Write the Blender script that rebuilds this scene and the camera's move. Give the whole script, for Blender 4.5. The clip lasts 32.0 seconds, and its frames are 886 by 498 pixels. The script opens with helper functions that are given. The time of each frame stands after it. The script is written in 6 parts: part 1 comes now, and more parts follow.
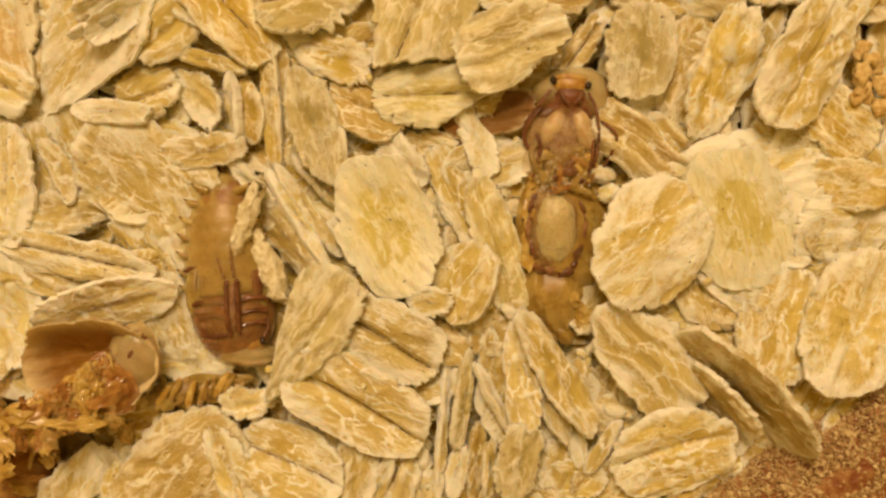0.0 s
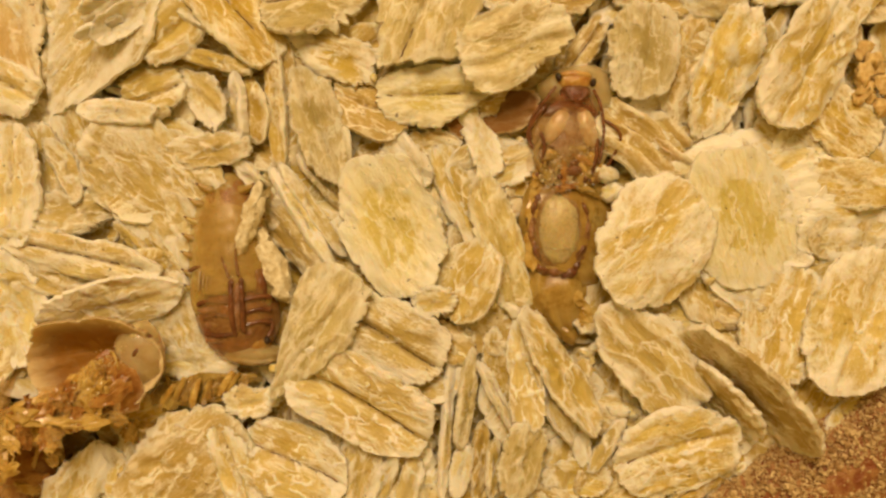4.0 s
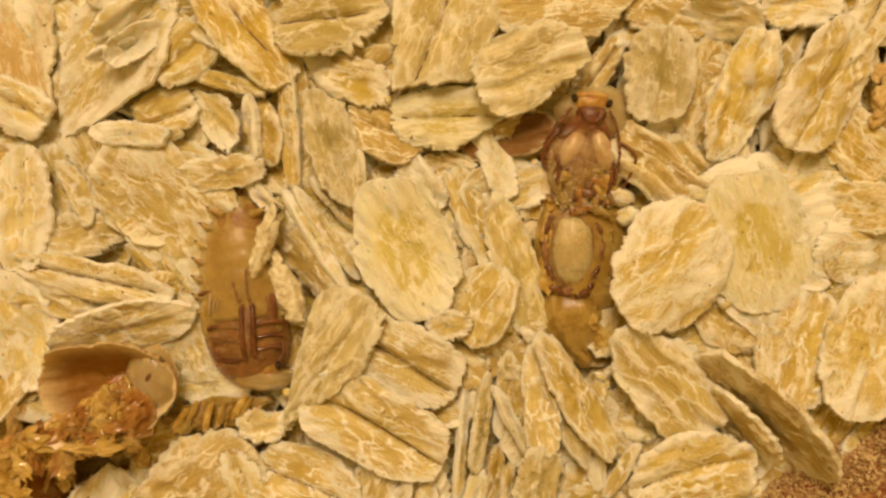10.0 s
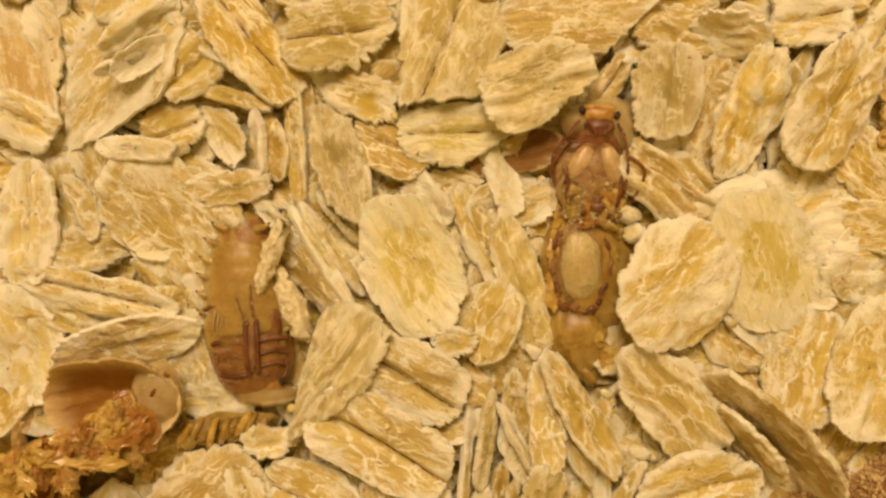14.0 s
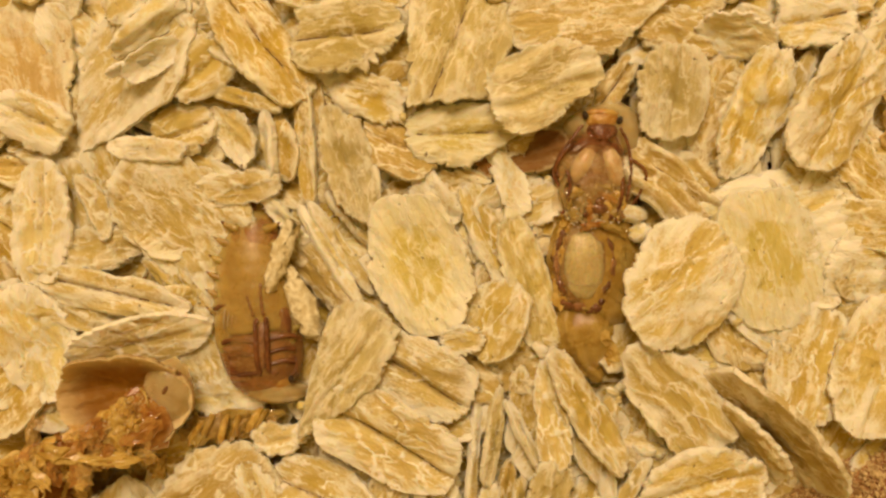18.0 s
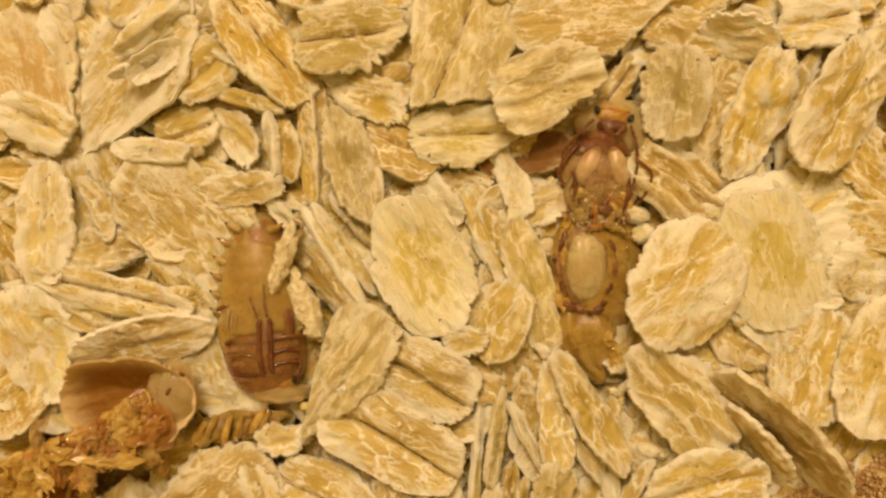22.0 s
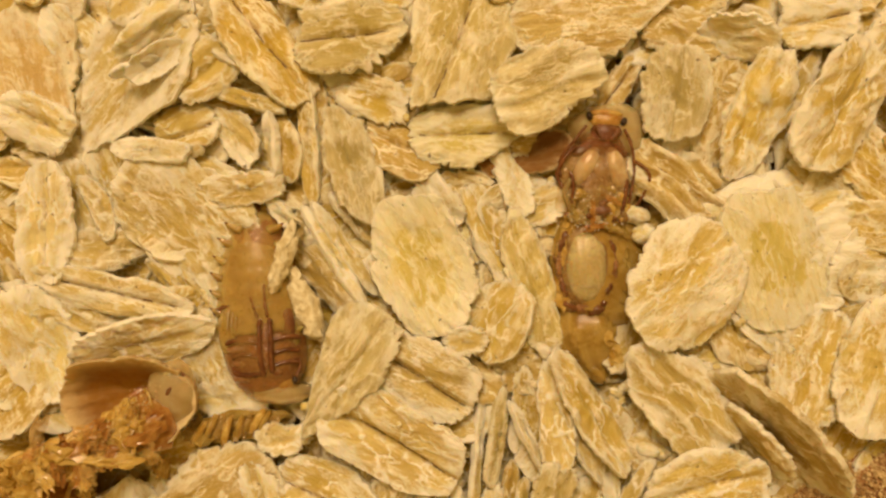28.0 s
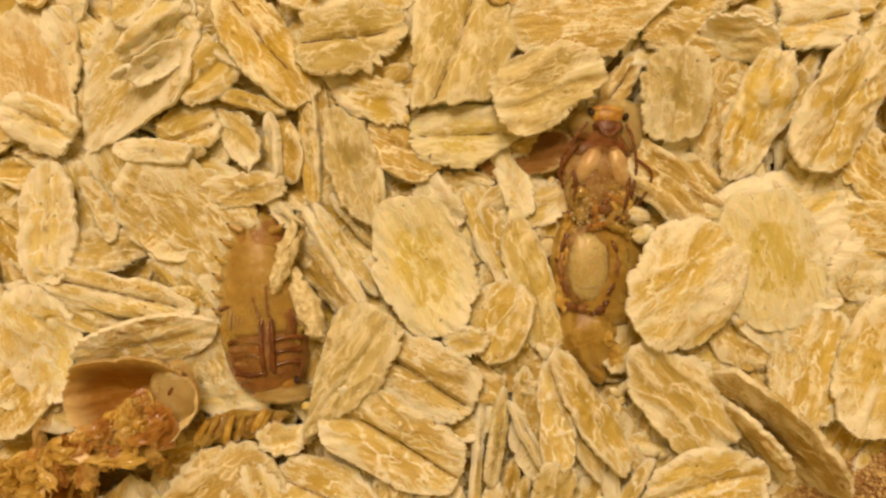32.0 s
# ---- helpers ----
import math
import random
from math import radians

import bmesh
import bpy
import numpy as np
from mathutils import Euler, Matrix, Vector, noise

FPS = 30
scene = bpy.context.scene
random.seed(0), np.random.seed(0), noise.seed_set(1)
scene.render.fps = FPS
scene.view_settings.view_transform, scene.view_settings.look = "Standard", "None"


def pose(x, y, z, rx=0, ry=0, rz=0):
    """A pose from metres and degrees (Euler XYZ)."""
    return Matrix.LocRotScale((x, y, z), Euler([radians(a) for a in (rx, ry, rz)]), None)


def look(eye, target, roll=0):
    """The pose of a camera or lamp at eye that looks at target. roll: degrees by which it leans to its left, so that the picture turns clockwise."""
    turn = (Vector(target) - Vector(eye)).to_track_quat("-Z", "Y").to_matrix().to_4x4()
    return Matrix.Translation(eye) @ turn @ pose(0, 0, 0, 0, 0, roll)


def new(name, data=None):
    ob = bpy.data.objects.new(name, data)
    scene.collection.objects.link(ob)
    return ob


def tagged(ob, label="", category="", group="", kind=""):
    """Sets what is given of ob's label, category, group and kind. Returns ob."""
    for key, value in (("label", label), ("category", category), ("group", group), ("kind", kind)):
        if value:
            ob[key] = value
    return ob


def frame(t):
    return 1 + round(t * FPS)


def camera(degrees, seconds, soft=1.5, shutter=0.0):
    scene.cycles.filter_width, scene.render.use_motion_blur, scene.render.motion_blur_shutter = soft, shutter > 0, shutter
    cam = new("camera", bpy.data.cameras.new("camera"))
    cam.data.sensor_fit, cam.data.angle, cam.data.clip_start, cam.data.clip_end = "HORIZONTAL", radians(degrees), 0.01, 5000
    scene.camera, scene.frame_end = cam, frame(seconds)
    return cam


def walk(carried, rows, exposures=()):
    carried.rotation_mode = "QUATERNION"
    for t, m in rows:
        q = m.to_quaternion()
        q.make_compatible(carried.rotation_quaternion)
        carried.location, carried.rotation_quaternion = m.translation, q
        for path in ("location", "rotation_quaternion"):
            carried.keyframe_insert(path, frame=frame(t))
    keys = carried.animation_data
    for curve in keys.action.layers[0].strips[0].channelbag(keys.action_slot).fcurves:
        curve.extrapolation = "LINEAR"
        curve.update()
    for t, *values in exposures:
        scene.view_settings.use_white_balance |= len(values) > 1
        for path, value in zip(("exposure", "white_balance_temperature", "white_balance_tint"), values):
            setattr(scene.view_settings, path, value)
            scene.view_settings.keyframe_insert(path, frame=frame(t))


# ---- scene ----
cam = camera(58.0, 32.0, soft=2.5)
# hand-held path over the oats: seconds, place in metres, turn in degrees
walk(cam, [
    (0.0, pose(0.00000, -0.00000, 0.06314, 0.00, 0.00, 0.00)),
    (0.5, pose(-0.00000, -0.00051, 0.06315, 0.44, 0.03, -0.00)),
    (1.0, pose(-0.00000, -0.00059, 0.06314, 0.52, 0.03, 0.01)),
    (1.5, pose(-0.00022, -0.00060, 0.06330, 0.52, 0.02, 0.00)),
    (2.0, pose(-0.00017, -0.00057, 0.06333, 0.48, 0.12, 0.02)),
    (2.5, pose(-0.00015, -0.00042, 0.06331, 0.35, 0.11, 0.01)),
    (3.0, pose(-0.00015, -0.00065, 0.06323, 0.55, 0.02, 0.01)),
    (3.5, pose(-0.00020, -0.00060, 0.06327, 0.51, 0.04, 0.00)),
    (5.5, pose(-0.00013, -0.00064, 0.06337, 0.52, 0.21, 0.03)),
    (6.0, pose(-0.00004, -0.00064, 0.06333, 0.52, 0.20, 0.03)),
    (6.5, pose(0.00007, -0.00051, 0.06329, 0.41, 0.23, 0.03)),
    (7.0, pose(-0.00010, -0.00063, 0.06338, 0.52, 0.19, 0.05)),
    (7.5, pose(-0.00002, -0.00052, 0.06332, 0.40, 0.17, 0.02)),
    (8.0, pose(0.00003, -0.00056, 0.06325, 0.46, 0.15, 0.03)),
    (8.5, pose(0.00001, -0.00055, 0.06337, 0.45, 0.16, 0.01)),
    (9.0, pose(0.00003, -0.00074, 0.06308, 0.61, 0.12, 0.02)),
    (9.5, pose(0.00019, -0.00049, 0.06289, 0.41, 0.08, -0.01)),
    (10.0, pose(-0.00153, 0.00123, 0.06299, 0.44, -0.13, 0.08)),
    (10.5, pose(-0.00217, 0.00235, 0.06307, 0.53, -0.08, 0.22)),
    (11.0, pose(-0.00209, 0.00249, 0.06303, 0.44, -0.06, 0.43)),
    (11.5, pose(-0.00207, 0.00234, 0.06294, 0.58, -0.12, 0.45)),
    (12.0, pose(-0.00214, 0.00223, 0.06277, 0.68, -0.39, 0.44)),
    (12.5, pose(-0.00192, 0.00241, 0.06282, 0.51, -0.14, 0.43)),
    (13.0, pose(-0.00192, 0.00253, 0.06279, 0.42, -0.23, 0.42)),
    (13.5, pose(-0.00204, 0.00250, 0.06293, 0.45, -0.17, 0.42)),
    (14.0, pose(-0.00172, 0.00237, 0.06284, 0.53, 0.11, 0.42)),
    (14.5, pose(-0.00190, 0.00242, 0.06286, 0.49, -0.09, 0.43)),
    (16.5, pose(-0.00196, 0.00255, 0.06300, 0.37, -0.03, 0.40)),
    (17.0, pose(-0.00224, 0.00239, 0.06325, 0.48, 0.08, 0.41)),
    (17.5, pose(-0.00210, 0.00254, 0.06335, 0.34, 0.05, 0.40)),
    (18.0, pose(-0.00224, 0.00259, 0.06355, 0.26, 0.18, 0.42)),
    (18.5, pose(-0.00230, 0.00266, 0.06346, 0.21, 0.23, 0.43)),
    (19.0, pose(-0.00231, 0.00260, 0.06336, 0.28, 0.13, 0.42)),
    (19.5, pose(-0.00238, 0.00251, 0.06360, 0.36, 0.33, 0.44)),
    (20.0, pose(-0.00241, 0.00261, 0.06361, 0.27, 0.26, 0.41)),
    (20.5, pose(-0.00243, 0.00266, 0.06363, 0.24, 0.24, 0.38)),
    (21.0, pose(-0.00246, 0.00266, 0.06358, 0.25, 0.20, 0.40)),
    (21.5, pose(-0.00239, 0.00252, 0.06350, 0.38, 0.17, 0.40)),
    (22.0, pose(-0.00240, 0.00270, 0.06359, 0.23, 0.25, 0.38)),
    (22.5, pose(-0.00221, 0.00275, 0.06349, 0.18, 0.29, 0.39)),
    (23.0, pose(-0.00225, 0.00265, 0.06340, 0.27, 0.18, 0.39)),
    (23.5, pose(-0.00228, 0.00265, 0.06343, 0.26, 0.14, 0.40)),
    (24.0, pose(-0.00236, 0.00267, 0.06350, 0.24, 0.21, 0.41)),
    (24.5, pose(-0.00238, 0.00260, 0.06357, 0.30, 0.26, 0.42)),
    (25.0, pose(-0.00237, 0.00260, 0.06351, 0.31, 0.19, 0.42)),
    (25.5, pose(-0.00228, 0.00262, 0.06353, 0.29, 0.30, 0.41)),
    (27.5, pose(-0.00243, 0.00257, 0.06362, 0.33, 0.26, 0.41)),
    (28.0, pose(-0.00244, 0.00259, 0.06359, 0.32, 0.23, 0.41)),
    (28.5, pose(-0.00239, 0.00265, 0.06361, 0.26, 0.30, 0.42)),
    (29.0, pose(-0.00243, 0.00260, 0.06359, 0.30, 0.24, 0.41)),
    (29.5, pose(-0.00249, 0.00257, 0.06372, 0.32, 0.32, 0.41)),
    (30.0, pose(-0.00258, 0.00264, 0.06401, 0.24, 0.56, 0.46)),
    (30.5, pose(-0.00239, 0.00268, 0.06344, 0.26, 0.31, 0.41)),
    (31.0, pose(-0.00242, 0.00252, 0.06365, 0.41, 0.23, 0.39)),
    (31.5, pose(-0.00238, 0.00281, 0.06375, 0.17, 0.36, 0.41)),
    (32.0, pose(-0.00240, 0.00284, 0.06383, 0.12, 0.31, 0.37)),
], exposures=[(0, 0.0), (32, 0.0)])


# ---- light: warm room light from the top side, soft ----
world = bpy.data.worlds.new("room")
scene.world = world
world.use_nodes = True
bg = world.node_tree.nodes["Background"]
bg.inputs["Color"].default_value = (1.0, 0.537, 0.105, 1)
bg.inputs["Strength"].default_value = 0.46

lamp_data = bpy.data.lights.new("ceiling_lamp", "AREA")
lamp_data.shape = "DISK"
lamp_data.size = 0.29
lamp_data.energy = 3.74
lamp_data.color = (1.0, 0.722, 0.43)
lamp = new("ceiling_lamp", lamp_data)
lamp.matrix_world = look((-0.07, 0.38, 0.52), (0, 0, 0))

MM = 0.001


# ---- materials ----
def nodes_of(name):
    m = bpy.data.materials.new(name)
    m.use_nodes = True
    nt = m.node_tree
    return m, nt, nt.nodes["Principled BSDF"]


def node(nt, kind, **inputs):
    n = nt.nodes.new(kind)
    for k, v in inputs.items():
        n.inputs[k.replace("_", " ")].default_value = v
    return n


def mix_color(nt, fac, a, b):
    n = nt.nodes.new("ShaderNodeMix")
    n.data_type = "RGBA"
    for i, v in ((0, fac), (6, a), (7, b)):
        if isinstance(v, (int, float, tuple)):
            n.inputs[i].default_value = v
        else:
            nt.links.new(v, n.inputs[i])
    return n.outputs[2]


def ramp(nt, value, lo, hi, a=0.0, b=1.0):
    n = nt.nodes.new("ShaderNodeMapRange")
    n.interpolation_type = "SMOOTHSTEP"
    nt.links.new(value, n.inputs[0])
    n.inputs[1].default_value, n.inputs[2].default_value = lo, hi
    n.inputs[3].default_value, n.inputs[4].default_value = a, b
    return n.outputs[0]


def math_node(nt, op, a, b=0.0):
    n = nt.nodes.new("ShaderNodeMath")
    n.operation = op
    for i, v in ((0, a), (1, b)):
        if isinstance(v, (int, float)):
            n.inputs[i].default_value = v
        else:
            nt.links.new(v, n.inputs[i])
    return n.outputs[0]


def coords(nt, sx, sy, sz):
    """Object coordinates in millimetres, shifted object by object."""
    tc = nt.nodes.new("ShaderNodeTexCoord")
    info = nt.nodes.new("ShaderNodeObjectInfo")
    mp = nt.nodes.new("ShaderNodeMapping")
    mp.inputs["Scale"].default_value = (sx * 1000, sy * 1000, sz * 1000)
    nt.links.new(tc.outputs["Object"], mp.inputs["Vector"])
    add = nt.nodes.new("ShaderNodeVectorMath")
    add.operation = "MULTIPLY_ADD"
    nt.links.new(info.outputs["Random"], add.inputs[0])
    add.inputs[1].default_value = (97.0, 61.0, 37.0)
    nt.links.new(mp.outputs["Vector"], add.inputs[2])
    return add.outputs[0], info.outputs["Random"]


def noise_of(nt, vec, scale, detail=3.0, rough=0.55, distortion=0.0):
    n = node(nt, "ShaderNodeTexNoise", Scale=scale, Detail=detail, Roughness=rough, Distortion=distortion)
    nt.links.new(vec, n.inputs["Vector"])
    return n.outputs[0], n.outputs[1]


def attribute(nt, name):
    n = nt.nodes.new("ShaderNodeAttribute")
    n.attribute_name = name
    return n.outputs["Fac"]


def oat_material(name, low, mid, white, vein, dry=0.5, edged=0.15, grain=1.0, core=0.15):
    """Rolled oat: waxy translucent starch with crooked white cracks, floury patches and rim, brown crease."""
    m, nt, bsdf = nodes_of(name)
    iso, rnd = coords(nt, 1.0, 1.0, 1.0)
    vec, _ = coords(nt, 0.45, 1.0, 1.0)
    fib, _ = coords(nt, 0.16, 1.0, 1.0)
    big, _ = noise_of(nt, vec, 0.34, 2.0, 0.5, 0.5)
    mid_n, _ = noise_of(nt, iso, 0.9, 4.0, 0.6, 0.4)
    fine, _ = noise_of(nt, iso, 5.0, 4.0, 0.7)
    grit, _ = noise_of(nt, iso, 14.0, 2.0, 0.6)
    fibre, _ = noise_of(nt, fib, 1.5, 4.0, 0.65, 0.6)
    hair_at, _ = coords(nt, 0.07, 1.0, 1.0)
    hair, _ = noise_of(nt, hair_at, 4.2, 3.0, 0.6, 0.35)
    slow, wide = noise_of(nt, iso, 0.55, 3.0, 0.6)
    patch, _ = noise_of(nt, vec, 0.42, 4.0, 0.62, 0.6)
    out = attribute(nt, "out")
    # crooked white cracks in two sizes, thick and thin by turns
    off = nt.nodes.new("ShaderNodeVectorMath")
    off.operation = "MULTIPLY_ADD"
    nt.links.new(wide, off.inputs[0])
    off.inputs[1].default_value = (1.7, 1.7, 1.0)
    nt.links.new(iso, off.inputs[2])
    nets = []
    for scale, width, turn, sx in ((0.60, 0.075, 0.30, 0.36), (1.25, 0.10, -0.35, 0.36), (2.3, 0.15, 0.1, 0.34)):
        squash = nt.nodes.new("ShaderNodeMapping")
        squash.inputs["Scale"].default_value = (sx, 1.0, 0.5)
        squash.inputs["Rotation"].default_value = (0, 0, turn)
        nt.links.new(off.outputs[0], squash.inputs["Vector"])
        vor = node(nt, "ShaderNodeTexVoronoi", Scale=scale)
        vor.feature = "DISTANCE_TO_EDGE"
        nt.links.new(squash.outputs[0], vor.inputs["Vector"])
        nets.append(ramp(nt, math_node(nt, "ADD", vor.outputs["Distance"], math_node(nt, "MULTIPLY", math_node(nt, "SUBTRACT", fine, 0.5), 0.06)), width * 0.1, width, 1.0, 0.0))
    keep_a = ramp(nt, mid_n, 0.40, 0.58, 0.0, 1.0)
    keep_b = ramp(nt, slow, 0.46, 0.62, 0.0, 0.85)
    veins = math_node(nt, "MAXIMUM", math_node(nt, "MULTIPLY", nets[0], keep_a), math_node(nt, "MULTIPLY", nets[1], keep_b))
    veins = math_node(nt, "MAXIMUM", veins, math_node(nt, "MULTIPLY", nets[2], ramp(nt, patch, 0.46, 0.62, 0.0, 0.55)))
    # short strokes that run in from the rim
    ray_at = nt.nodes.new("ShaderNodeCombineXYZ")
    nt.links.new(math_node(nt, "ADD", math_node(nt, "MULTIPLY", attribute(nt, "ray_x"), 6.0), math_node(nt, "MULTIPLY", slow, 3.0)), ray_at.inputs[0])
    nt.links.new(math_node(nt, "ADD", math_node(nt, "MULTIPLY", attribute(nt, "ray_y"), 6.0), math_node(nt, "MULTIPLY", rnd, 90.0)), ray_at.inputs[1])
    nt.links.new(math_node(nt, "MULTIPLY", out, 1.6), ray_at.inputs[2])
    ray, _ = noise_of(nt, ray_at.outputs[0], 1.0, 4.0, 0.65, 0.5)
    strokes = math_node(nt, "MULTIPLY", ramp(nt, ray, 0.54, 0.66, 0.0, 0.7), ramp(nt, out, 0.35, 0.85))
    strokes = math_node(nt, "MULTIPLY", strokes, ramp(nt, patch, 0.44, 0.60))
    veins = math_node(nt, "MINIMUM", math_node(nt, "MULTIPLY", math_node(nt, "MAXIMUM", veins, strokes), vein), 1.0)
    # floury patches, denser towards the broken rim
    reach = math_node(nt, "ADD", math_node(nt, "MULTIPLY", math_node(nt, "POWER", out, 4.0), 0.20), patch)
    reach = math_node(nt, "ADD", reach, math_node(nt, "MULTIPLY", math_node(nt, "SUBTRACT", fine, 0.5), 0.30))
    flour = ramp(nt, reach, 0.68 - 0.20 * dry, 0.86 - 0.20 * dry, 0.0, 0.85)
    # a broad pale border round the waxy middle
    middle = math_node(nt, "ADD", out, math_node(nt, "MULTIPLY", math_node(nt, "SUBTRACT", mid_n, 0.5), 0.55))
    border = ramp(nt, middle, 0.44, 0.58, 0.0, core)
    if core > 0.5:
        flour = math_node(nt, "MULTIPLY", flour, ramp(nt, middle, 0.42, 0.60, 0.15, 1.0))
    col = mix_color(nt, ramp(nt, big, 0.36, 0.64), low, mid)
    col = mix_color(nt, ramp(nt, fibre, 0.52, 0.74, 0.0, 0.28 * grain), col, white)
    col = mix_color(nt, ramp(nt, fine, 0.54, 0.74, 0.0, 0.25 * grain), col, white)
    # whiter towards the tops of the wrinkles, broken up by fine noise
    crest = math_node(nt, "ADD", attribute(nt, "up"), math_node(nt, "MULTIPLY", math_node(nt, "SUBTRACT", fine, 0.5), 0.7))
    col = mix_color(nt, ramp(nt, crest, 0.62, 1.0, 0.0, 0.60 * grain), col, white)
    col = mix_color(nt, border, col, tuple(p + (0.7 if core > 0.5 else 0.4) * (q - p) for p, q in zip(mid, white)))
    col = mix_color(nt, ramp(nt, hair, 0.36, 0.50, 0.45 * grain, 0.0), col, low)
    streak = math_node(nt, "MULTIPLY", ramp(nt, hair, 0.55, 0.66, 0.0, 0.55 * grain), ramp(nt, slow, 0.42, 0.58, 0.0, 1.0))
    col = mix_color(nt, streak, col, white)
    col = mix_color(nt, flour, col, white)
    col = mix_color(nt, veins, col, white)
    edge = math_node(nt, "MULTIPLY", attribute(nt, "rim"), ramp(nt, patch, 0.36, 0.58, edged, 0.9))
    col = mix_color(nt, edge, col, white)
    bran = math_node(nt, "MULTIPLY", attribute(nt, "crease"), ramp(nt, mid_n, 0.44, 0.58, 0.0, 0.6))
    col = mix_color(nt, bran, col, (0.30, 0.16, 0.05, 1))
    # tone from flake to flake, and a few dark specks
    hsv = node(nt, "ShaderNodeHueSaturation")
    nt.links.new(ramp(nt, rnd, 0.0, 1.0, 0.93, 1.05), hsv.inputs["Value"])
    nt.links.new(ramp(nt, math_node(nt, "FRACT", math_node(nt, "MULTIPLY", rnd, 7.13)), 0.0, 1.0, 0.92, 1.08), hsv.inputs["Saturation"])
    nt.links.new(col, hsv.inputs["Color"])
    speck, _ = noise_of(nt, iso, 2.8, 1.0, 0.4)
    col = mix_color(nt, ramp(nt, speck, 0.765, 0.80, 0.0, 0.7), hsv.outputs[0], (0.12, 0.06, 0.025, 1))
    nt.links.new(col, bsdf.inputs["Base Color"])
    pale = math_node(nt, "MAXIMUM", math_node(nt, "MAXIMUM", veins, flour), edge)
    nt.links.new(ramp(nt, math_node(nt, "ADD", pale, math_node(nt, "MULTIPLY", fine, 0.3)), 0.0, 0.9, 0.38, 0.85), bsdf.inputs["Roughness"])
    bsdf.inputs["Specular IOR Level"].default_value = 0.35
    bsdf.inputs["Subsurface Weight"].default_value = 0.40
    bsdf.inputs["Subsurface Radius"].default_value = (1.0, 0.78, 0.52)
    bsdf.inputs["Subsurface Scale"].default_value = 0.0007
    height = math_node(nt, "ADD", math_node(nt, "MULTIPLY", fine, 0.40), math_node(nt, "MULTIPLY", veins, 0.18))
    height = math_node(nt, "ADD", height, math_node(nt, "MULTIPLY", mid_n, 0.50))
    height = math_node(nt, "ADD", height, math_node(nt, "MULTIPLY", grit, 0.14))
    height = math_node(nt, "ADD", height, math_node(nt, "MULTIPLY", fibre, 0.50))
    height = math_node(nt, "ADD", height, math_node(nt, "MULTIPLY", flour, 0.25))
    height = math_node(nt, "ADD", height, math_node(nt, "MULTIPLY", hair, 0.45 * grain))
    height = math_node(nt, "ADD", height, math_node(nt, "MULTIPLY", ramp(nt, speck, 0.70, 0.80), -0.4))
    bump = node(nt, "ShaderNodeBump", Strength=0.9, Distance=0.00028)
    nt.links.new(height, bump.inputs["Height"])
    nt.links.new(bump.outputs[0], bsdf.inputs["Normal"])
    return m


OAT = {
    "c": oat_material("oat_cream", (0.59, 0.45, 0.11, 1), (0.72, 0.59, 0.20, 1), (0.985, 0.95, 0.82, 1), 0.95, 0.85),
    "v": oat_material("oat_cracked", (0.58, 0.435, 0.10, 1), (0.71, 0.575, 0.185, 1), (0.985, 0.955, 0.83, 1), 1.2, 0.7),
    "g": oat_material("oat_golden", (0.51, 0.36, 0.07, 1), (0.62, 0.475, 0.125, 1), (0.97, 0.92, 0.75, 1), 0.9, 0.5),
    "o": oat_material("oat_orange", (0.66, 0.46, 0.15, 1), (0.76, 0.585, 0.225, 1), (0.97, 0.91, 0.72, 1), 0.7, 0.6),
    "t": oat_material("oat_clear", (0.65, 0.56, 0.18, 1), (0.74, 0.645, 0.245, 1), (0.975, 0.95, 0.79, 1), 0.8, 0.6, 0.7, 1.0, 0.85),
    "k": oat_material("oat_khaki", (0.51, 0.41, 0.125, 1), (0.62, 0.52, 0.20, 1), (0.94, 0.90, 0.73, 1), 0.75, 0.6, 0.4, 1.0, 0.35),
    # b: stain, shade of the hollow and amber reflection all put into the brown
    "b": oat_material("oat_shaded_brown", (0.20, 0.088, 0.015, 1), (0.31, 0.15, 0.03, 1), (0.82, 0.69, 0.42, 1), 0.1, 0.0, 0.9, 0.05, 0.0),
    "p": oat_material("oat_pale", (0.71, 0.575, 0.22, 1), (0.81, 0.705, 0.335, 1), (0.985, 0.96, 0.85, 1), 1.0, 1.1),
}


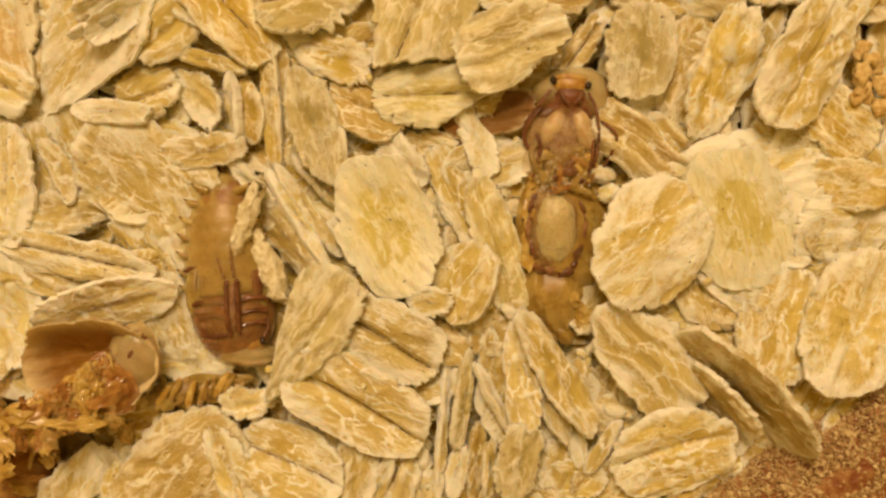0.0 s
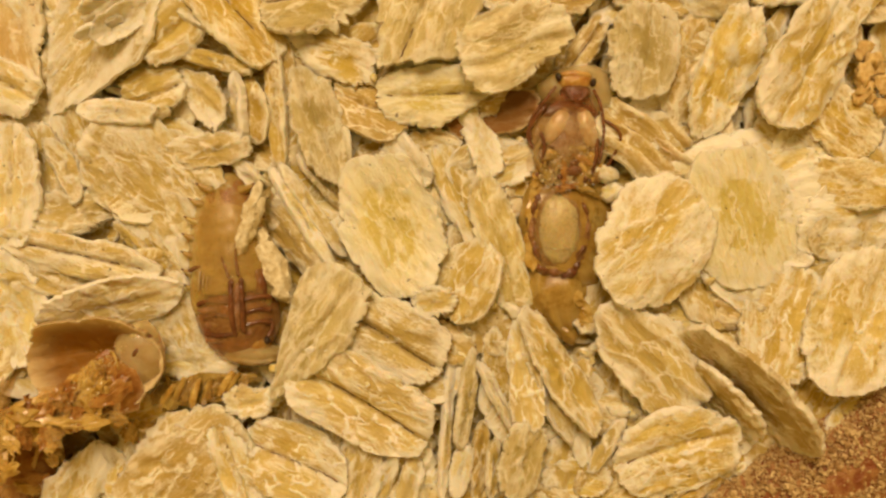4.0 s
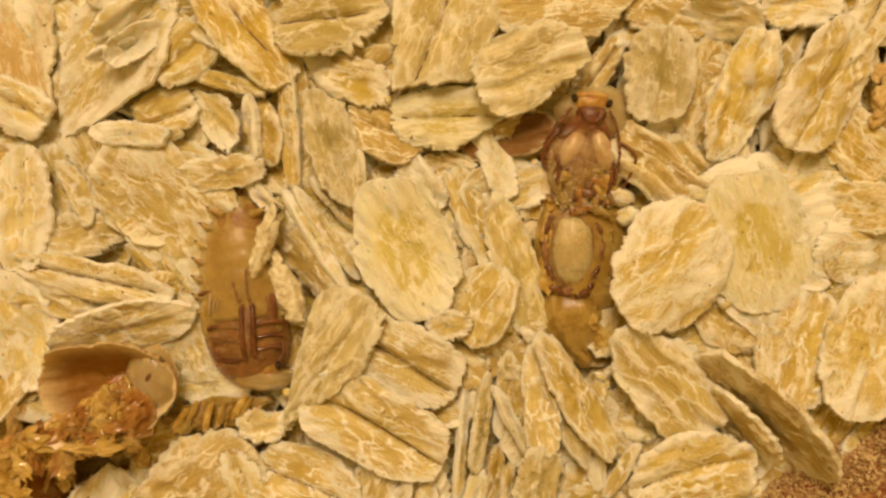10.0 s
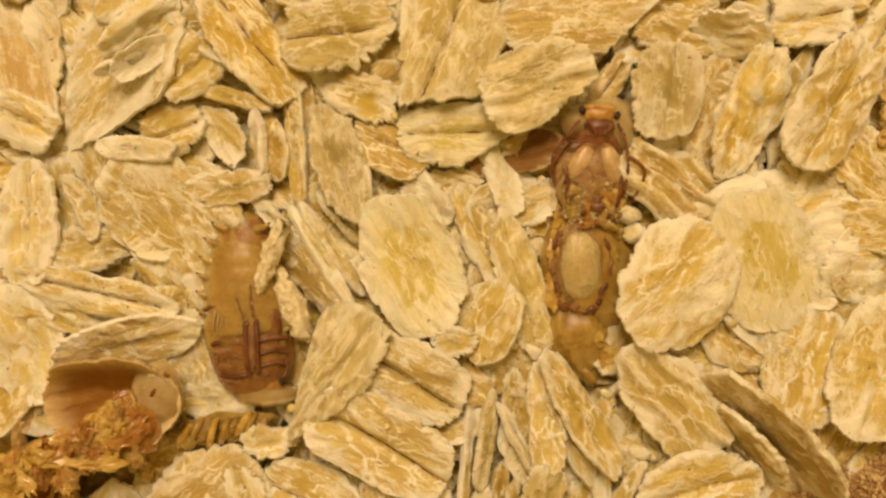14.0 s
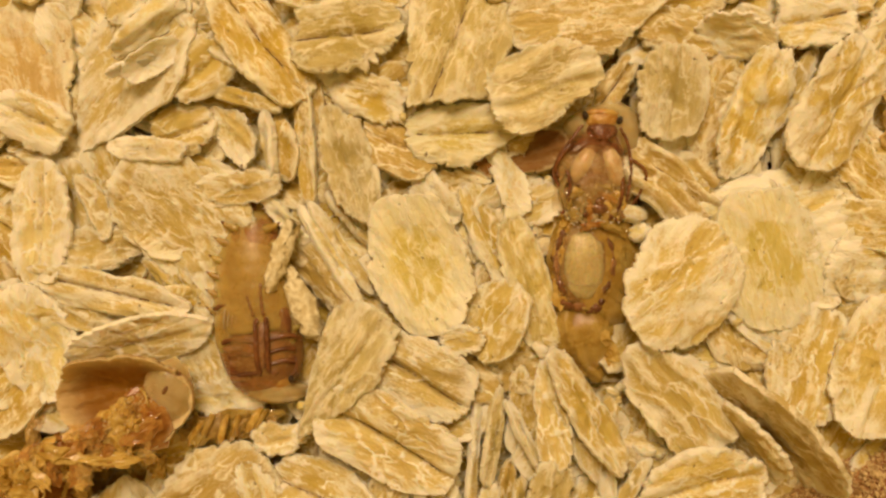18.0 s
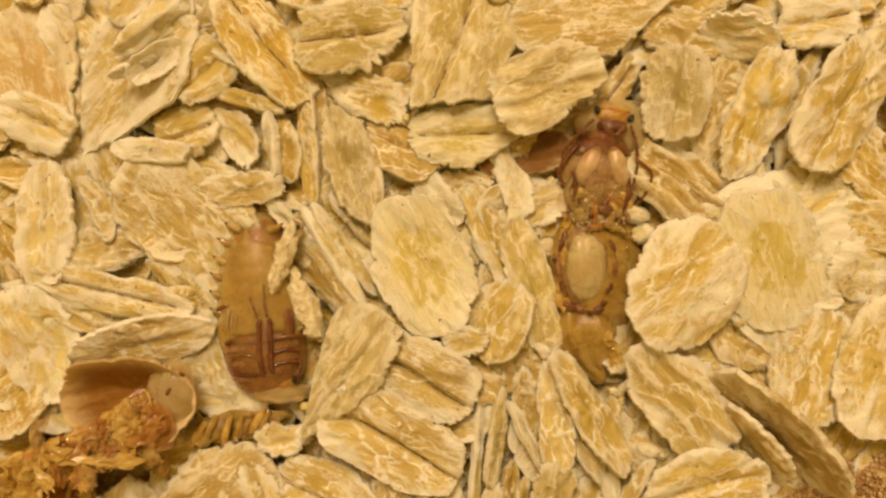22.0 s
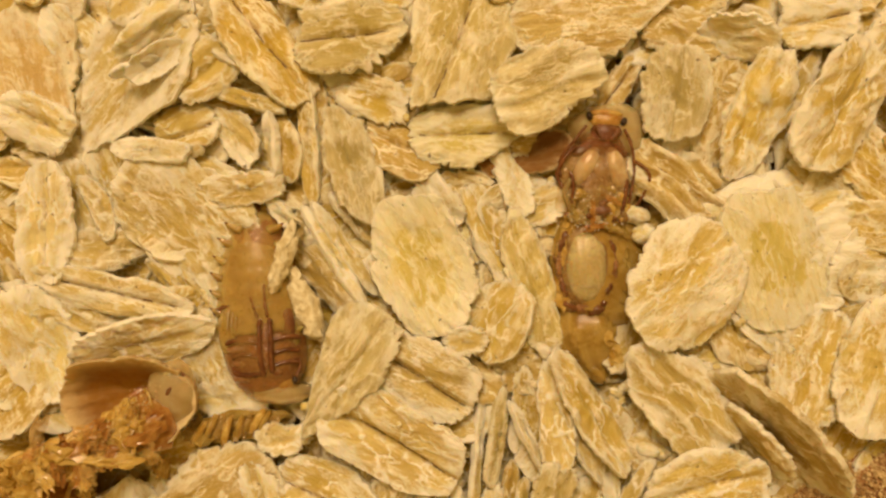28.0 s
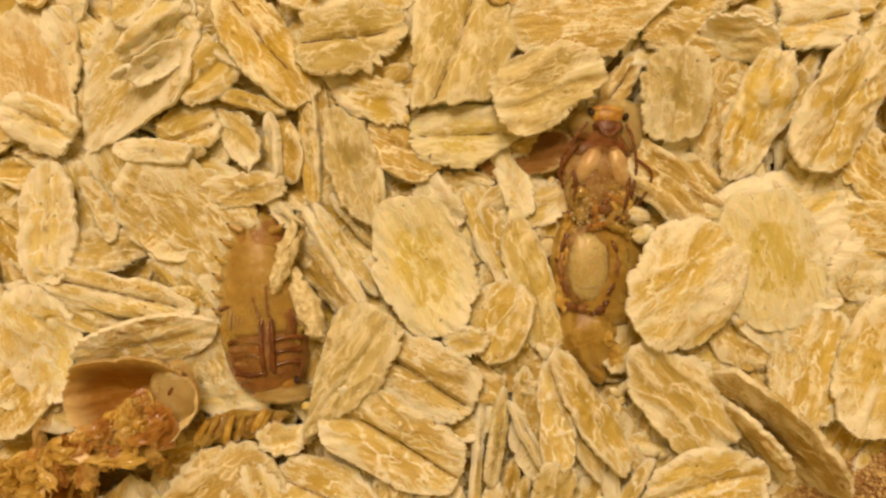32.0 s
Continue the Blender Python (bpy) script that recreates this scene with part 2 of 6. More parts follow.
def amber_material(name, a, b, rough=0.28, trans=0.0, sss=0.5, scale=1.6, relief=0.2):
    """Chitin: glossy amber skin, mottled, slightly see-through."""
    m, nt, bsdf = nodes_of(name)
    vec, _ = coords(nt, 1, 1, 1)
    n1, _ = noise_of(nt, vec, scale, 4.0, 0.6, 0.3)
    n2, _ = noise_of(nt, vec, scale * 6, 3.0, 0.6)
    col = mix_color(nt, ramp(nt, n1, 0.36, 0.64), a, b)
    nt.links.new(col, bsdf.inputs["Base Color"])
    nt.links.new(ramp(nt, n2, 0.3, 0.7, rough * 0.7, rough * 1.5), bsdf.inputs["Roughness"])
    bsdf.inputs["Subsurface Weight"].default_value = sss
    bsdf.inputs["Subsurface Radius"].default_value = (1.0, 0.65, 0.3)
    bsdf.inputs["Subsurface Scale"].default_value = 0.0018
    bsdf.inputs["Transmission Weight"].default_value = trans
    bsdf.inputs["IOR"].default_value = 1.4
    if rough < 0.35:
        bsdf.inputs["Coat Weight"].default_value = 0.45
        bsdf.inputs["Coat Roughness"].default_value = 0.06
    bump = node(nt, "ShaderNodeBump", Strength=0.8, Distance=relief * 0.001)
    nt.links.new(math_node(nt, "ADD", n1, math_node(nt, "MULTIPLY", n2, 0.3)), bump.inputs["Height"])
    nt.links.new(bump.outputs[0], bsdf.inputs["Normal"])
    nt.links.new(bump.outputs[0], bsdf.inputs["Coat Normal"])
    return m


def cuticle_material(name, color, low, high):
    """Clear amber skin over the soft body: tinted, with a wet gloss."""
    m, nt, bsdf = nodes_of(name)
    vec, _ = coords(nt, 1, 1, 1)
    n1, _ = noise_of(nt, vec, 0.9, 3.0, 0.6)
    n2, _ = noise_of(nt, vec, 3.2, 3.0, 0.6)
    bsdf.inputs["Base Color"].default_value = color
    bsdf.inputs["Roughness"].default_value = 0.10
    bsdf.inputs["Specular IOR Level"].default_value = 0.7
    bump = node(nt, "ShaderNodeBump", Strength=1.0, Distance=0.00018)
    nt.links.new(math_node(nt, "ADD", n1, math_node(nt, "MULTIPLY", n2, 0.4)), bump.inputs["Height"])
    nt.links.new(bump.outputs[0], bsdf.inputs["Normal"])
    clear = node(nt, "ShaderNodeBsdfTransparent", Color=(1.0, 0.975, 0.93, 1))
    mix = nt.nodes.new("ShaderNodeMixShader")
    nt.links.new(ramp(nt, n1, 0.35, 0.70, low, high), mix.inputs[0])
    nt.links.new(clear.outputs[0], mix.inputs[1])
    nt.links.new(bsdf.outputs[0], mix.inputs[2])
    nt.links.new(mix.outputs[0], nt.nodes["Material Output"].inputs["Surface"])
    return m


CUTICLE = cuticle_material("clear_cuticle", (0.54, 0.36, 0.12, 1), 0.12, 0.28)
CLEAR = cuticle_material("clear_film", (0.56, 0.38, 0.14, 1), 0.03, 0.13)
VEIL = cuticle_material("amber_veil", (0.62, 0.43, 0.16, 1), 0.12, 0.40)
RED_VEIL = cuticle_material("red_veil", (0.34, 0.12, 0.05, 1), 0.20, 0.50)
THORAX = amber_material("thorax_skin", (0.17, 0.052, 0.018, 1), (0.34, 0.135, 0.042, 1), 0.2, 0.1, 0.4, 0.5, 0.3)
PUPA = amber_material("pupa_skin", (0.38, 0.25, 0.06, 1), (0.54, 0.40, 0.125, 1), 0.33, 0.2, 0.7, 0.45, 0.15)
BELLY = amber_material("pale_belly", (0.58, 0.50, 0.26, 1), (0.72, 0.65, 0.38, 1), 0.26, 0.2, 0.6, 0.6)
MAROON = amber_material("maroon_chitin", (0.11, 0.035, 0.013, 1), (0.22, 0.085, 0.03, 1), 0.14, 0.15, 0.2, 0.8)
PUPA_PALE = amber_material("pupa_pale", (0.33, 0.185, 0.065, 1), (0.50, 0.335, 0.145, 1), 0.20, 0.3, 0.7, 0.9, 0.3)
GLAZE = amber_material("clear_skin", (0.56, 0.38, 0.13, 1), (0.78, 0.61, 0.30, 1), 0.16, 0.6, 0.3, 0.6)
HOOD = amber_material("hood_skin", (0.54, 0.40, 0.17, 1), (0.70, 0.56, 0.30, 1), 0.16, 0.4, 0.6, 0.5)
BROWN = amber_material("brown_chitin", (0.12, 0.042, 0.016, 1), (0.22, 0.085, 0.032, 1), 0.20, 0.1, 0.3)
RED = amber_material("reddish_chitin", (0.24, 0.105, 0.04, 1), (0.36, 0.18, 0.07, 1), 0.24, 0.15, 0.5)
ORANGE = amber_material("orange_chitin", (0.44, 0.20, 0.04, 1), (0.62, 0.38, 0.10, 1), 0.2, 0.1, 0.4, 1.0)
HUSK = amber_material("amber_husk", (0.56, 0.33, 0.06, 1), (0.80, 0.57, 0.18, 1), 0.08, 0.22, 0.2, 1.0, 0.10)
LOBE = amber_material("pale_lobe", (0.56, 0.38, 0.19, 1), (0.74, 0.58, 0.36, 1), 0.16, 0.2, 0.5, 0.8, 0.1)
HUSK_DARK = amber_material("dark_husk", (0.36, 0.145, 0.03, 1), (0.55, 0.29, 0.075, 1), 0.08, 0.2, 0.2, 1.0, 0.10)
SACK = amber_material("thin_skin", (0.38, 0.235, 0.045, 1), (0.56, 0.385, 0.105, 1), 0.12, 0.25, 0.3, 0.8, 0.2)
EYE = amber_material("dark_eye", (0.012, 0.006, 0.004, 1), (0.03, 0.013, 0.008, 1), 0.25, 0, 0)
BRAN = amber_material("bran", (0.13, 0.07, 0.035, 1), (0.27, 0.17, 0.09, 1), 0.8, 0, 0.1, 4.0)
MEAL = amber_material("oat_meal", (0.66, 0.56, 0.32, 1), (0.92, 0.86, 0.64, 1), 0.8, 0, 0.0, 1.6, 0.4)
CRUST = amber_material("bran_crust", (0.28, 0.165, 0.06, 1), (0.46, 0.30, 0.13, 1), 0.5, 0, 0.0, 2.2)
CRUST_PALE = amber_material("tan_crust", (0.46, 0.32, 0.14, 1), (0.70, 0.55, 0.30, 1), 0.4, 0, 0.0, 2.2)
CORE = amber_material("red_core", (0.22, 0.065, 0.018, 1), (0.38, 0.20, 0.07, 1), 0.4, 0, 0.0, 0.9, 0.5)
ORANGE_CRUST = amber_material("orange_crust", (0.58, 0.385, 0.125, 1), (0.76, 0.57, 0.26, 1), 0.5, 0, 0.2, 2.0)


# ---- mesh helpers ----
def link_mesh(name, verts, faces, material, smooth=True):
    me = bpy.data.meshes.new(name)
    me.from_pydata([tuple(v) for v in verts], [], faces)
    me.materials.append(material)
    if smooth:
        me.polygons.foreach_set("use_smooth", [True] * len(me.polygons))
    me.update()
    return me


def part(name, me, parent, label=""):
    ob = new(name, me)
    ob.parent = parent
    if label:
        ob["label"] = label
    return ob


def float_attribute(me, name, values):
    at = me.attributes.new(name, "FLOAT", "POINT")
    at.data.foreach_set("value", np.asarray(values, dtype=np.float32))


def flake_mesh(L, W, rng, kind="c", crease=0, cup=0.0, egg=0.0, n=2.3, bend=0.0, rag=0.06, th=0.55, cut=(), ribs=0.0, wr=0.0, dp=0.36, rimw=0.10, segs=210, rings=12):
    """A rolled oat flake, long axis on x, in millimetres: broken ragged rim, crease, wrinkles, real thickness.
    cut: straight breaks as (direction in degrees, distance from the middle)."""
    a, b = L / 2, W / 2
    rag = min(1.15 * rag, 0.026 * W)
    th_ = np.linspace(0, 2 * np.pi, segs, endpoint=False)
    c, s = np.cos(th_), np.sin(th_)
    px, py = a * np.sign(c) * np.abs(c) ** (2 / n), b * np.sign(s) * np.abs(s) ** (2 / n)
    wob = 1 + sum(rng.normal(0, 0.030 / k ** 0.5) * np.sin(k * th_ + rng.uniform(0, 6.3)) for k in (2, 3, 4, 5, 6, 8))
    px, py = px * wob, py * wob
    for p, d in cut:
        far = np.maximum(np.cos(radians(p)) * px + np.sin(radians(p)) * py, 1e-6)
        f = np.minimum(1.0, d / far)
        px, py = px * f, py * f
    fr = np.zeros(segs)
    for width, amp in ((25, 1.3), (11, 0.9), (5, 0.9), (3, 0.8), (1, 0.4)):
        q = np.convolve(np.tile(rng.normal(0, 1, segs), 3), np.hanning(width + 2)[1:-1], "same")[segs:2 * segs]
        fr = fr + q / max(1e-6, q.std()) * rag * amp
    fr = fr * (0.4 + 0.6 * (0.5 + 0.5 * np.sin(th_ * rng.integers(1, 4) + rng.uniform(0, 6.3))))
    for _ in range(rng.integers(2, 7)):
        t0, w0 = rng.uniform(0, 2 * np.pi), rng.uniform(0.015, 0.06)
        dt = np.angle(np.exp(1j * (th_ - t0)))
        fr = fr - rng.uniform(0.1, 0.42) * min(1.0, b / 3) * np.exp(-(dt / w0) ** 2)
    reach = 1 + np.maximum(fr / np.maximum(np.hypot(px, py), 0.5), -0.5)
    u = np.linspace(0, 1, rings + 1)[1:]
    radii = 0.45 * u + 0.55 * (1 - (1 - u) ** 1.8)
    P, R = [np.zeros((1, 2))], [np.zeros(1)]
    for r in radii:
        f = r * (1 + (reach - 1) * r ** 9)
        P.append(np.stack([px * f, py * f], 1))
        R.append(np.full(segs, r))
    P, R = np.concatenate(P), np.concatenate(R)
    x, y = P[:, 0].copy(), P[:, 1].copy()
    y = y * (1 + egg * x / a)

    def waves(count, k0, k1, amp, along=None):
        got = []
        for _ in range(count):
            d = rng.uniform(0, np.pi) if along is None else rng.normal(np.pi / 2, along)
            k = rng.uniform(k0, k1)
            got.append((k * np.cos(d), k * np.sin(d), amp * rng.normal(0, 1), rng.uniform(0, 6.3)))
        return got

    field = waves(5, 1.6 / W, 5.5 / W, 0.022 * min(W, 6.0)) + waves(7, 1.2, 2.8, 0.026) + waves(8, 3.5, 7.0, 0.013)
    coarse = 5
    field += waves(6, 1.8, 4.6, 0.022 + wr, 0.25) + waves(5, 5.0, 8.0, 0.016 + 0.3 * wr, 0.25)
    mid_bow, mid_off, cw = rng.uniform(0, 6), rng.uniform(-0.05, 0.05) * W, 0.17 + 0.013 * W
    depth = (0.05, dp, 0.16)[crease]
    fork = rng.uniform(0, 6.3)

    def axis(x):
        return 0.04 * W * np.sin(x / a * 2.1 + mid_bow) + mid_off

    def height(x, y):
        xn, yn = x / a, y / b
        z = -cup * W * (0.35 * xn ** 2 + yn ** 2)
        sway = 0.25 * np.sin(1.1 * x + fork)
        for kx, ky, amp, ph in field:
            z = z + amp * np.sin(kx * x + ky * (y + sway) + ph)
        line = y - axis(x)
        z = z - depth * np.exp(-(line / cw) ** 2) * np.clip(1.1 - xn ** 2, 0, 1)
        if ribs:
            z = z + ribs * np.sin(x * 4.4 + 0.8 * np.sin(y * 1.3 + fork)) * np.clip(np.abs(yn) * 2, 0, 1)
        if crease:
            q = np.clip(np.abs(line) / b, 0, 1)
            z = z + 0.13 * W * q * (1 - q)
        return z

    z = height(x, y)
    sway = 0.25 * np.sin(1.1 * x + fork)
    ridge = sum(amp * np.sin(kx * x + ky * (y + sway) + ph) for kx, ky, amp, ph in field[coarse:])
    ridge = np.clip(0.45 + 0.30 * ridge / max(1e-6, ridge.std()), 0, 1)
    xn = x / a
    line = y - axis(x)
    y = y + bend * b * (1 - xn ** 2) - bend * b * 0.5
    half = th / 2 * (0.62 + 0.38 * (1 - R ** 6)) + rng.normal(0, 0.010, len(R))
    m = len(R)
    f = 1 - 0.07 * R ** 10 / np.maximum(np.hypot(x, y), 0.3)
    verts = np.concatenate([np.stack([x * f, y * f, z + half], 1), np.stack([x, y, z - half], 1)]) * MM
    faces = []
    for side, steps in ((0, list(range(rings))), (m, sorted({2, rings // 2, rings - 1}))):
        o = side + 1 + steps[0] * segs
        for i in range(segs):
            q = (side, o + i, o + (i + 1) % segs)
            faces.append(q if side == 0 else q[::-1])
        for k0, k1 in zip(steps[:-1], steps[1:]):
            o, w = side + 1 + k0 * segs, side + 1 + k1 * segs
            for i in range(segs):
                j = (i + 1) % segs
                q = (o + i, w + i, w + j, o + j)
                faces.append(q if side == 0 else q[::-1])
    # the broken edge, bulging unevenly
    o = 1 + (rings - 1) * segs
    top, low = verts[o:o + segs], verts[m + o:m + o + segs]
    belly = (top * 0.5 + low * 0.5) + np.stack([c, s, c * 0], 1) * (0.05 + rng.normal(0, 0.035, (segs, 1))) * MM
    wall = np.concatenate([top, belly, low])
    w0 = 2 * m
    for r in (0, segs):
        for i in range(segs):
            j = (i + 1) % segs
            faces.append((w0 + r + i, w0 + r + segs + i, w0 + r + segs + j, w0 + r + j))
    # floury crumbs clinging to the broken rim
    dust, bits = [], []
    for _ in range(int(segs * 0.7)):
        i = rng.integers(0, segs)
        v = verts[o + i] + rng.normal(0, 0.05, 3) * MM
        r = rng.uniform(0.025, 0.07) * MM
        q = len(dust)
        for d in ((1, 0, 0), (-1, 0, 0), (0, 1, 0), (0, -1, 0), (0, 0, 1), (0, 0, -1)):
            dust.append(v + np.array(d) * r * rng.uniform(0.6, 1.3))
        bits += [(q, q + 2, q + 4), (q + 2, q + 1, q + 4), (q + 1, q + 3, q + 4), (q + 3, q, q + 4), (q + 2, q, q + 5), (q + 1, q + 2, q + 5), (q + 3, q + 1, q + 5), (q, q + 3, q + 5)]
    extra = 3 * segs
    me = link_mesh("oat_flake", np.concatenate([verts, wall]), faces, OAT[kind])
    crumbs = link_mesh("rim_flour", dust, bits, OAT[kind])
    for key in ("rim", "out", "up"):
        float_attribute(crumbs, key, np.ones(len(dust)))
    rim = np.clip((R - 1 + rimw) / rimw, 0, 1) ** 1.5 * 0.9
    # flour thins down the wall; warm shade is put into its gold there
    float_attribute(me, "rim", np.concatenate([rim, rim * 0, np.full(segs, 0.65), np.full(segs, 0.35), np.full(segs, 0.1)]))
    cr = np.exp(-(line / 0.15) ** 2) * np.clip(1.0 - xn ** 2 * 1.05, 0, 1) * (1.0 if crease == 1 else 0.0)
    float_attribute(me, "crease", np.concatenate([cr, cr, np.zeros(extra)]))
    fan = np.clip(P[:, 0] / a / (0.40 + 0.60 * R), -1, 1)
    side = np.where(P[:, 1] < 0, -1, 1) * np.sqrt(1 - fan ** 2)
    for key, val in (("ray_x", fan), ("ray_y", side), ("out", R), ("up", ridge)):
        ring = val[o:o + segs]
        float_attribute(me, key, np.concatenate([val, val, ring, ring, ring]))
    strips = []
    if crease == 1:
        t = -0.8 * a
        while t < 0.75 * a:
            step = rng.uniform(0.4, 1.5)
            if rng.uniform() < (0.45 if dp < 0.45 else 0.8):
                xs = np.linspace(t, min(t + step, 0.8 * a), 6)
                yl = axis(xs)
                zs = height(xs, yl) + th / 2 + 0.01
                yl = yl + rng.normal(0, 0.03, 6) + bend * b * (1 - (xs / a) ** 2) - bend * b * 0.5
                strips.append((xs, yl, zs, rng.uniform(0.04, 0.09)))
            t += step * rng.uniform(0.8, 1.2)
    return me, strips, crumbs


def bran_mesh(xs, ys, zs, w):
    """A thin dark ridge of bran lying in the crease."""
    verts, faces, n = [], [], len(xs)
    for i in range(n):
        f = w * (0.35 if i in (0, n - 1) else 1.0)
        for dy, dz in ((-f, -0.04), (-f * 0.5, 0.05), (f * 0.5, 0.05), (f, -0.04)):
            verts.append((xs[i] * MM, (ys[i] + dy) * MM, (zs[i] + dz) * MM))
    for i in range(n - 1):
        for k in range(3):
            o = i * 4 + k
            faces.append((o, o + 4, o + 5, o + 1))
    faces += [(0, 1, 2, 3), tuple((n - 1) * 4 + k for k in (3, 2, 1, 0))]
    return link_mesh("bran_strip", verts, faces, BRAN)


KIND_WORDS = {"c": "cream-coloured", "v": "cracked cream", "g": "golden tan", "o": "orange tan", "p": "pale floury", "b": "brownish shade-tinted cupped", "t": "translucent greenish yellow", "k": "khaki translucent"}


def oat(x, y, z, L, W, turn, roll=0, pitch=0, k="c", cr=0, **shape):
    """One rolled oat flake of the bed; sizes in millimetres, angles in degrees."""
    rng = np.random.default_rng(round((x + 100) * 5) * 1000 + round((y + 100) * 5))
    shape.setdefault("cup", rng.normal(0.0, 0.03))
    me, strips, crumbs = flake_mesh(L, W, rng, k, cr, **shape)
    ob = new("oat_flake", me)
    for s in strips:
        part("bran_strip", bran_mesh(*s), ob, "dark brown bran in the crease")
    part("rim_flour", crumbs, ob, "white floury crumbs on the broken rim")["kind"] = "stuff"
    m = Matrix.Translation((x * MM, y * MM, z * MM)) @ Euler((0, 0, radians(turn))).to_matrix().to_4x4()
    ob.matrix_world = m @ Euler((radians(roll + rng.normal(0, 5.5)), radians(pitch + rng.normal(0, 4)), 0)).to_matrix().to_4x4()
    if abs(roll) >= 25 and W < 2.6:
        words = KIND_WORDS[k] + " sliver of rolled oat leaning on its edge"
    elif abs(roll) >= 25:
        words = KIND_WORDS[k] + " rolled oat flake tilted up among others"
    elif cr == 1:
        words = KIND_WORDS[k] + " rolled oat flake with a brown lengthwise crease"
    elif cr:
        words = KIND_WORDS[k] + " rolled oat flake with a pale lengthwise groove"
    else:
        words = KIND_WORDS[k] + " dry rolled oat flake with white cracks"
    return tagged(ob, words, "oat flake", "rolled oats of the bed")


# ---- the bed under the flakes ----
def bed():
    n = 40
    rng = np.random.default_rng(5)
    xs, ys = np.linspace(-70, 70, n), np.linspace(-50, 50, n)
    verts = [(x * MM, y * MM, (-4.0 + rng.normal(0, 0.3)) * MM) for y in ys for x in xs]
    faces = [(j * n + i, j * n + i + 1, (j + 1) * n + i + 1, (j + 1) * n + i) for j in range(n - 1) for i in range(n - 1)]
    me = link_mesh("ground", verts, faces, OAT["g"])
    ob = new("ground", me)
    tagged(ob, "deep bed of golden oat meal under the flakes", "ground", "", "structure")
    shapes = []
    for i in range(10):
        r = np.random.default_rng(900 + i)
        shapes.append(flake_mesh(r.uniform(6.5, 9.5), r.uniform(3.5, 6), r, "cgcgp"[i % 5], int(i % 3 == 0), segs=56, rings=7)[0])
    deep = bmesh.new()

    def kept_clear(x, y):
        """Room for the animals and scraps: stretches of the plan in millimetres, with their half width."""
        for x0, y0, x1, y1, r in ((9.5, -7.5, 10.2, 13.5, 4.4), (-17.2, -8.5, -16.8, 6.5, 4.6), (-35, -15, -24, -10, 5.0), (1.2, -10.0, 1.8, -17.0, 2.4)):
            t = min(1.0, max(0.0, ((x - x0) * (x1 - x0) + (y - y0) * (y1 - y0)) / ((x1 - x0) ** 2 + (y1 - y0) ** 2)))
            if math.hypot(x - x0 - t * (x1 - x0), y - y0 - t * (y1 - y0)) < r:
                return False
        return True

    for layer, z, sx, sy in ((0, -3.0, 7.4, 6.6), (1, -1.2, 6.4, 5.6), (2, 0.5, 5.4, 4.6), (3, 1.5, 4.4, 3.9)):
        for gy in range(-10, 11):
            for gx in range(-13, 14):
                x, y = gx * sx + rng.normal(0, 1.2) + layer * 2.7, gy * sy + rng.normal(0, 1.0) + layer * 2
                if abs(x) > 55 or abs(y) > 36:
                    continue
                outside = abs(x + 1) > 39 or y > 24 or y < -22
                zz = z + rng.normal(0, 0.3) + (rng.uniform(0, 1.6) if outside and layer == 3 else 0)
                turn = rng.uniform(0, 360)
                m = pose(x * MM, y * MM, zz * MM, rng.normal(0, 9), rng.normal(0, 7), turn)
                me = shapes[rng.integers(0, 10)]
                if layer > 2 and not kept_clear(x, y):
                    continue
                if layer < 3 or outside:
                    one = me.copy()
                    one.transform(m)
                    deep.from_mesh(one)
                    continue
                ob = new("oat_flake", me)
                ob.matrix_world = m
                tagged(ob, "dry rolled oat flake lying deep in the bed", "oat flake", "rolled oats of the bed")
    low = bpy.data.meshes.new("oat_bed")
    deep.to_mesh(low)
    low.materials.append(OAT["g"])
    low.polygons.foreach_set("use_smooth", [True] * len(low.polygons))
    tagged(new("oat_bed", low), "jumble of rolled oats deep under the top flakes", "oats", "", "stuff")


bed()


# ---- the rolled oats on top ----
oat(-34.34, 16.10, 2.7, 11.18, 8.80, -75, k="o", n=2.3, cut=((75, 3.40),))
oat(-26.52, 16.10, 3.0, 13.76, 8.65, 52, k="c", n=2.3, cut=((128, 4.14), (-114, 3.89),))
oat(-20.56, 16.22, 4.0, 5.32, 4.16, 40, 10, k="c", rag=0.12, cr=2)
oat(-24.07, 16.72, 4.5, 5.03, 2.31, 38, 26, k="p", cup=-0.26, rag=0.03, n=2.3)
oat(-25.55, 16.20, 4.9, 3.68, 1.06, 22, 45, k="p", th=0.5, rag=0.1)
oat(-24.43, 19.09, 4.6, 6.79, 2.47, 38, 42, k="p", cup=0.1, wr=0.06)
oat(-20.54, 18.55, 4.0, 6.86, 1.08, -40, -30, k="p", th=0.6)
oat(-25.85, 21.81, 3.6, 5.44, 2.93, 45, k="c")
oat(-16.20, 18.26, 3.4, 11.02, 5.38, -53, -16, k="g", cr=1, n=2.3, cut=((88, 2.43),))
oat(-17.35, 14.05, 3.3, 5.89, 1.26, -14, k="c", th=0.8, n=2.45)
oat(-22.22, 11.85, 3.1, 4.96, 4.34, 20, k="c", cr=1, cup=0.08)
oat(-24.62, 10.17, 3.8, 6.09, 1.92, -3, k="p", n=2.5, th=0.8, rag=0.03)
oat(-33.26, 12.22, 3.3, 6.84, 4.06, -25, k="p", cr=1, cut=((0, 2.61),))
oat(-18.67, 11.47, 2.5, 5.25, 2.86, -50, k="c", cup=-0.1, bend=0.3)
oat(-15.59, 10.75, 3.5, 5.11, 1.09, -82, 25, k="p", th=0.9, n=2.45)
oat(-14.54, 10.42, 2.9, 5.03, 1.99, -80, k="g", bend=0.35)
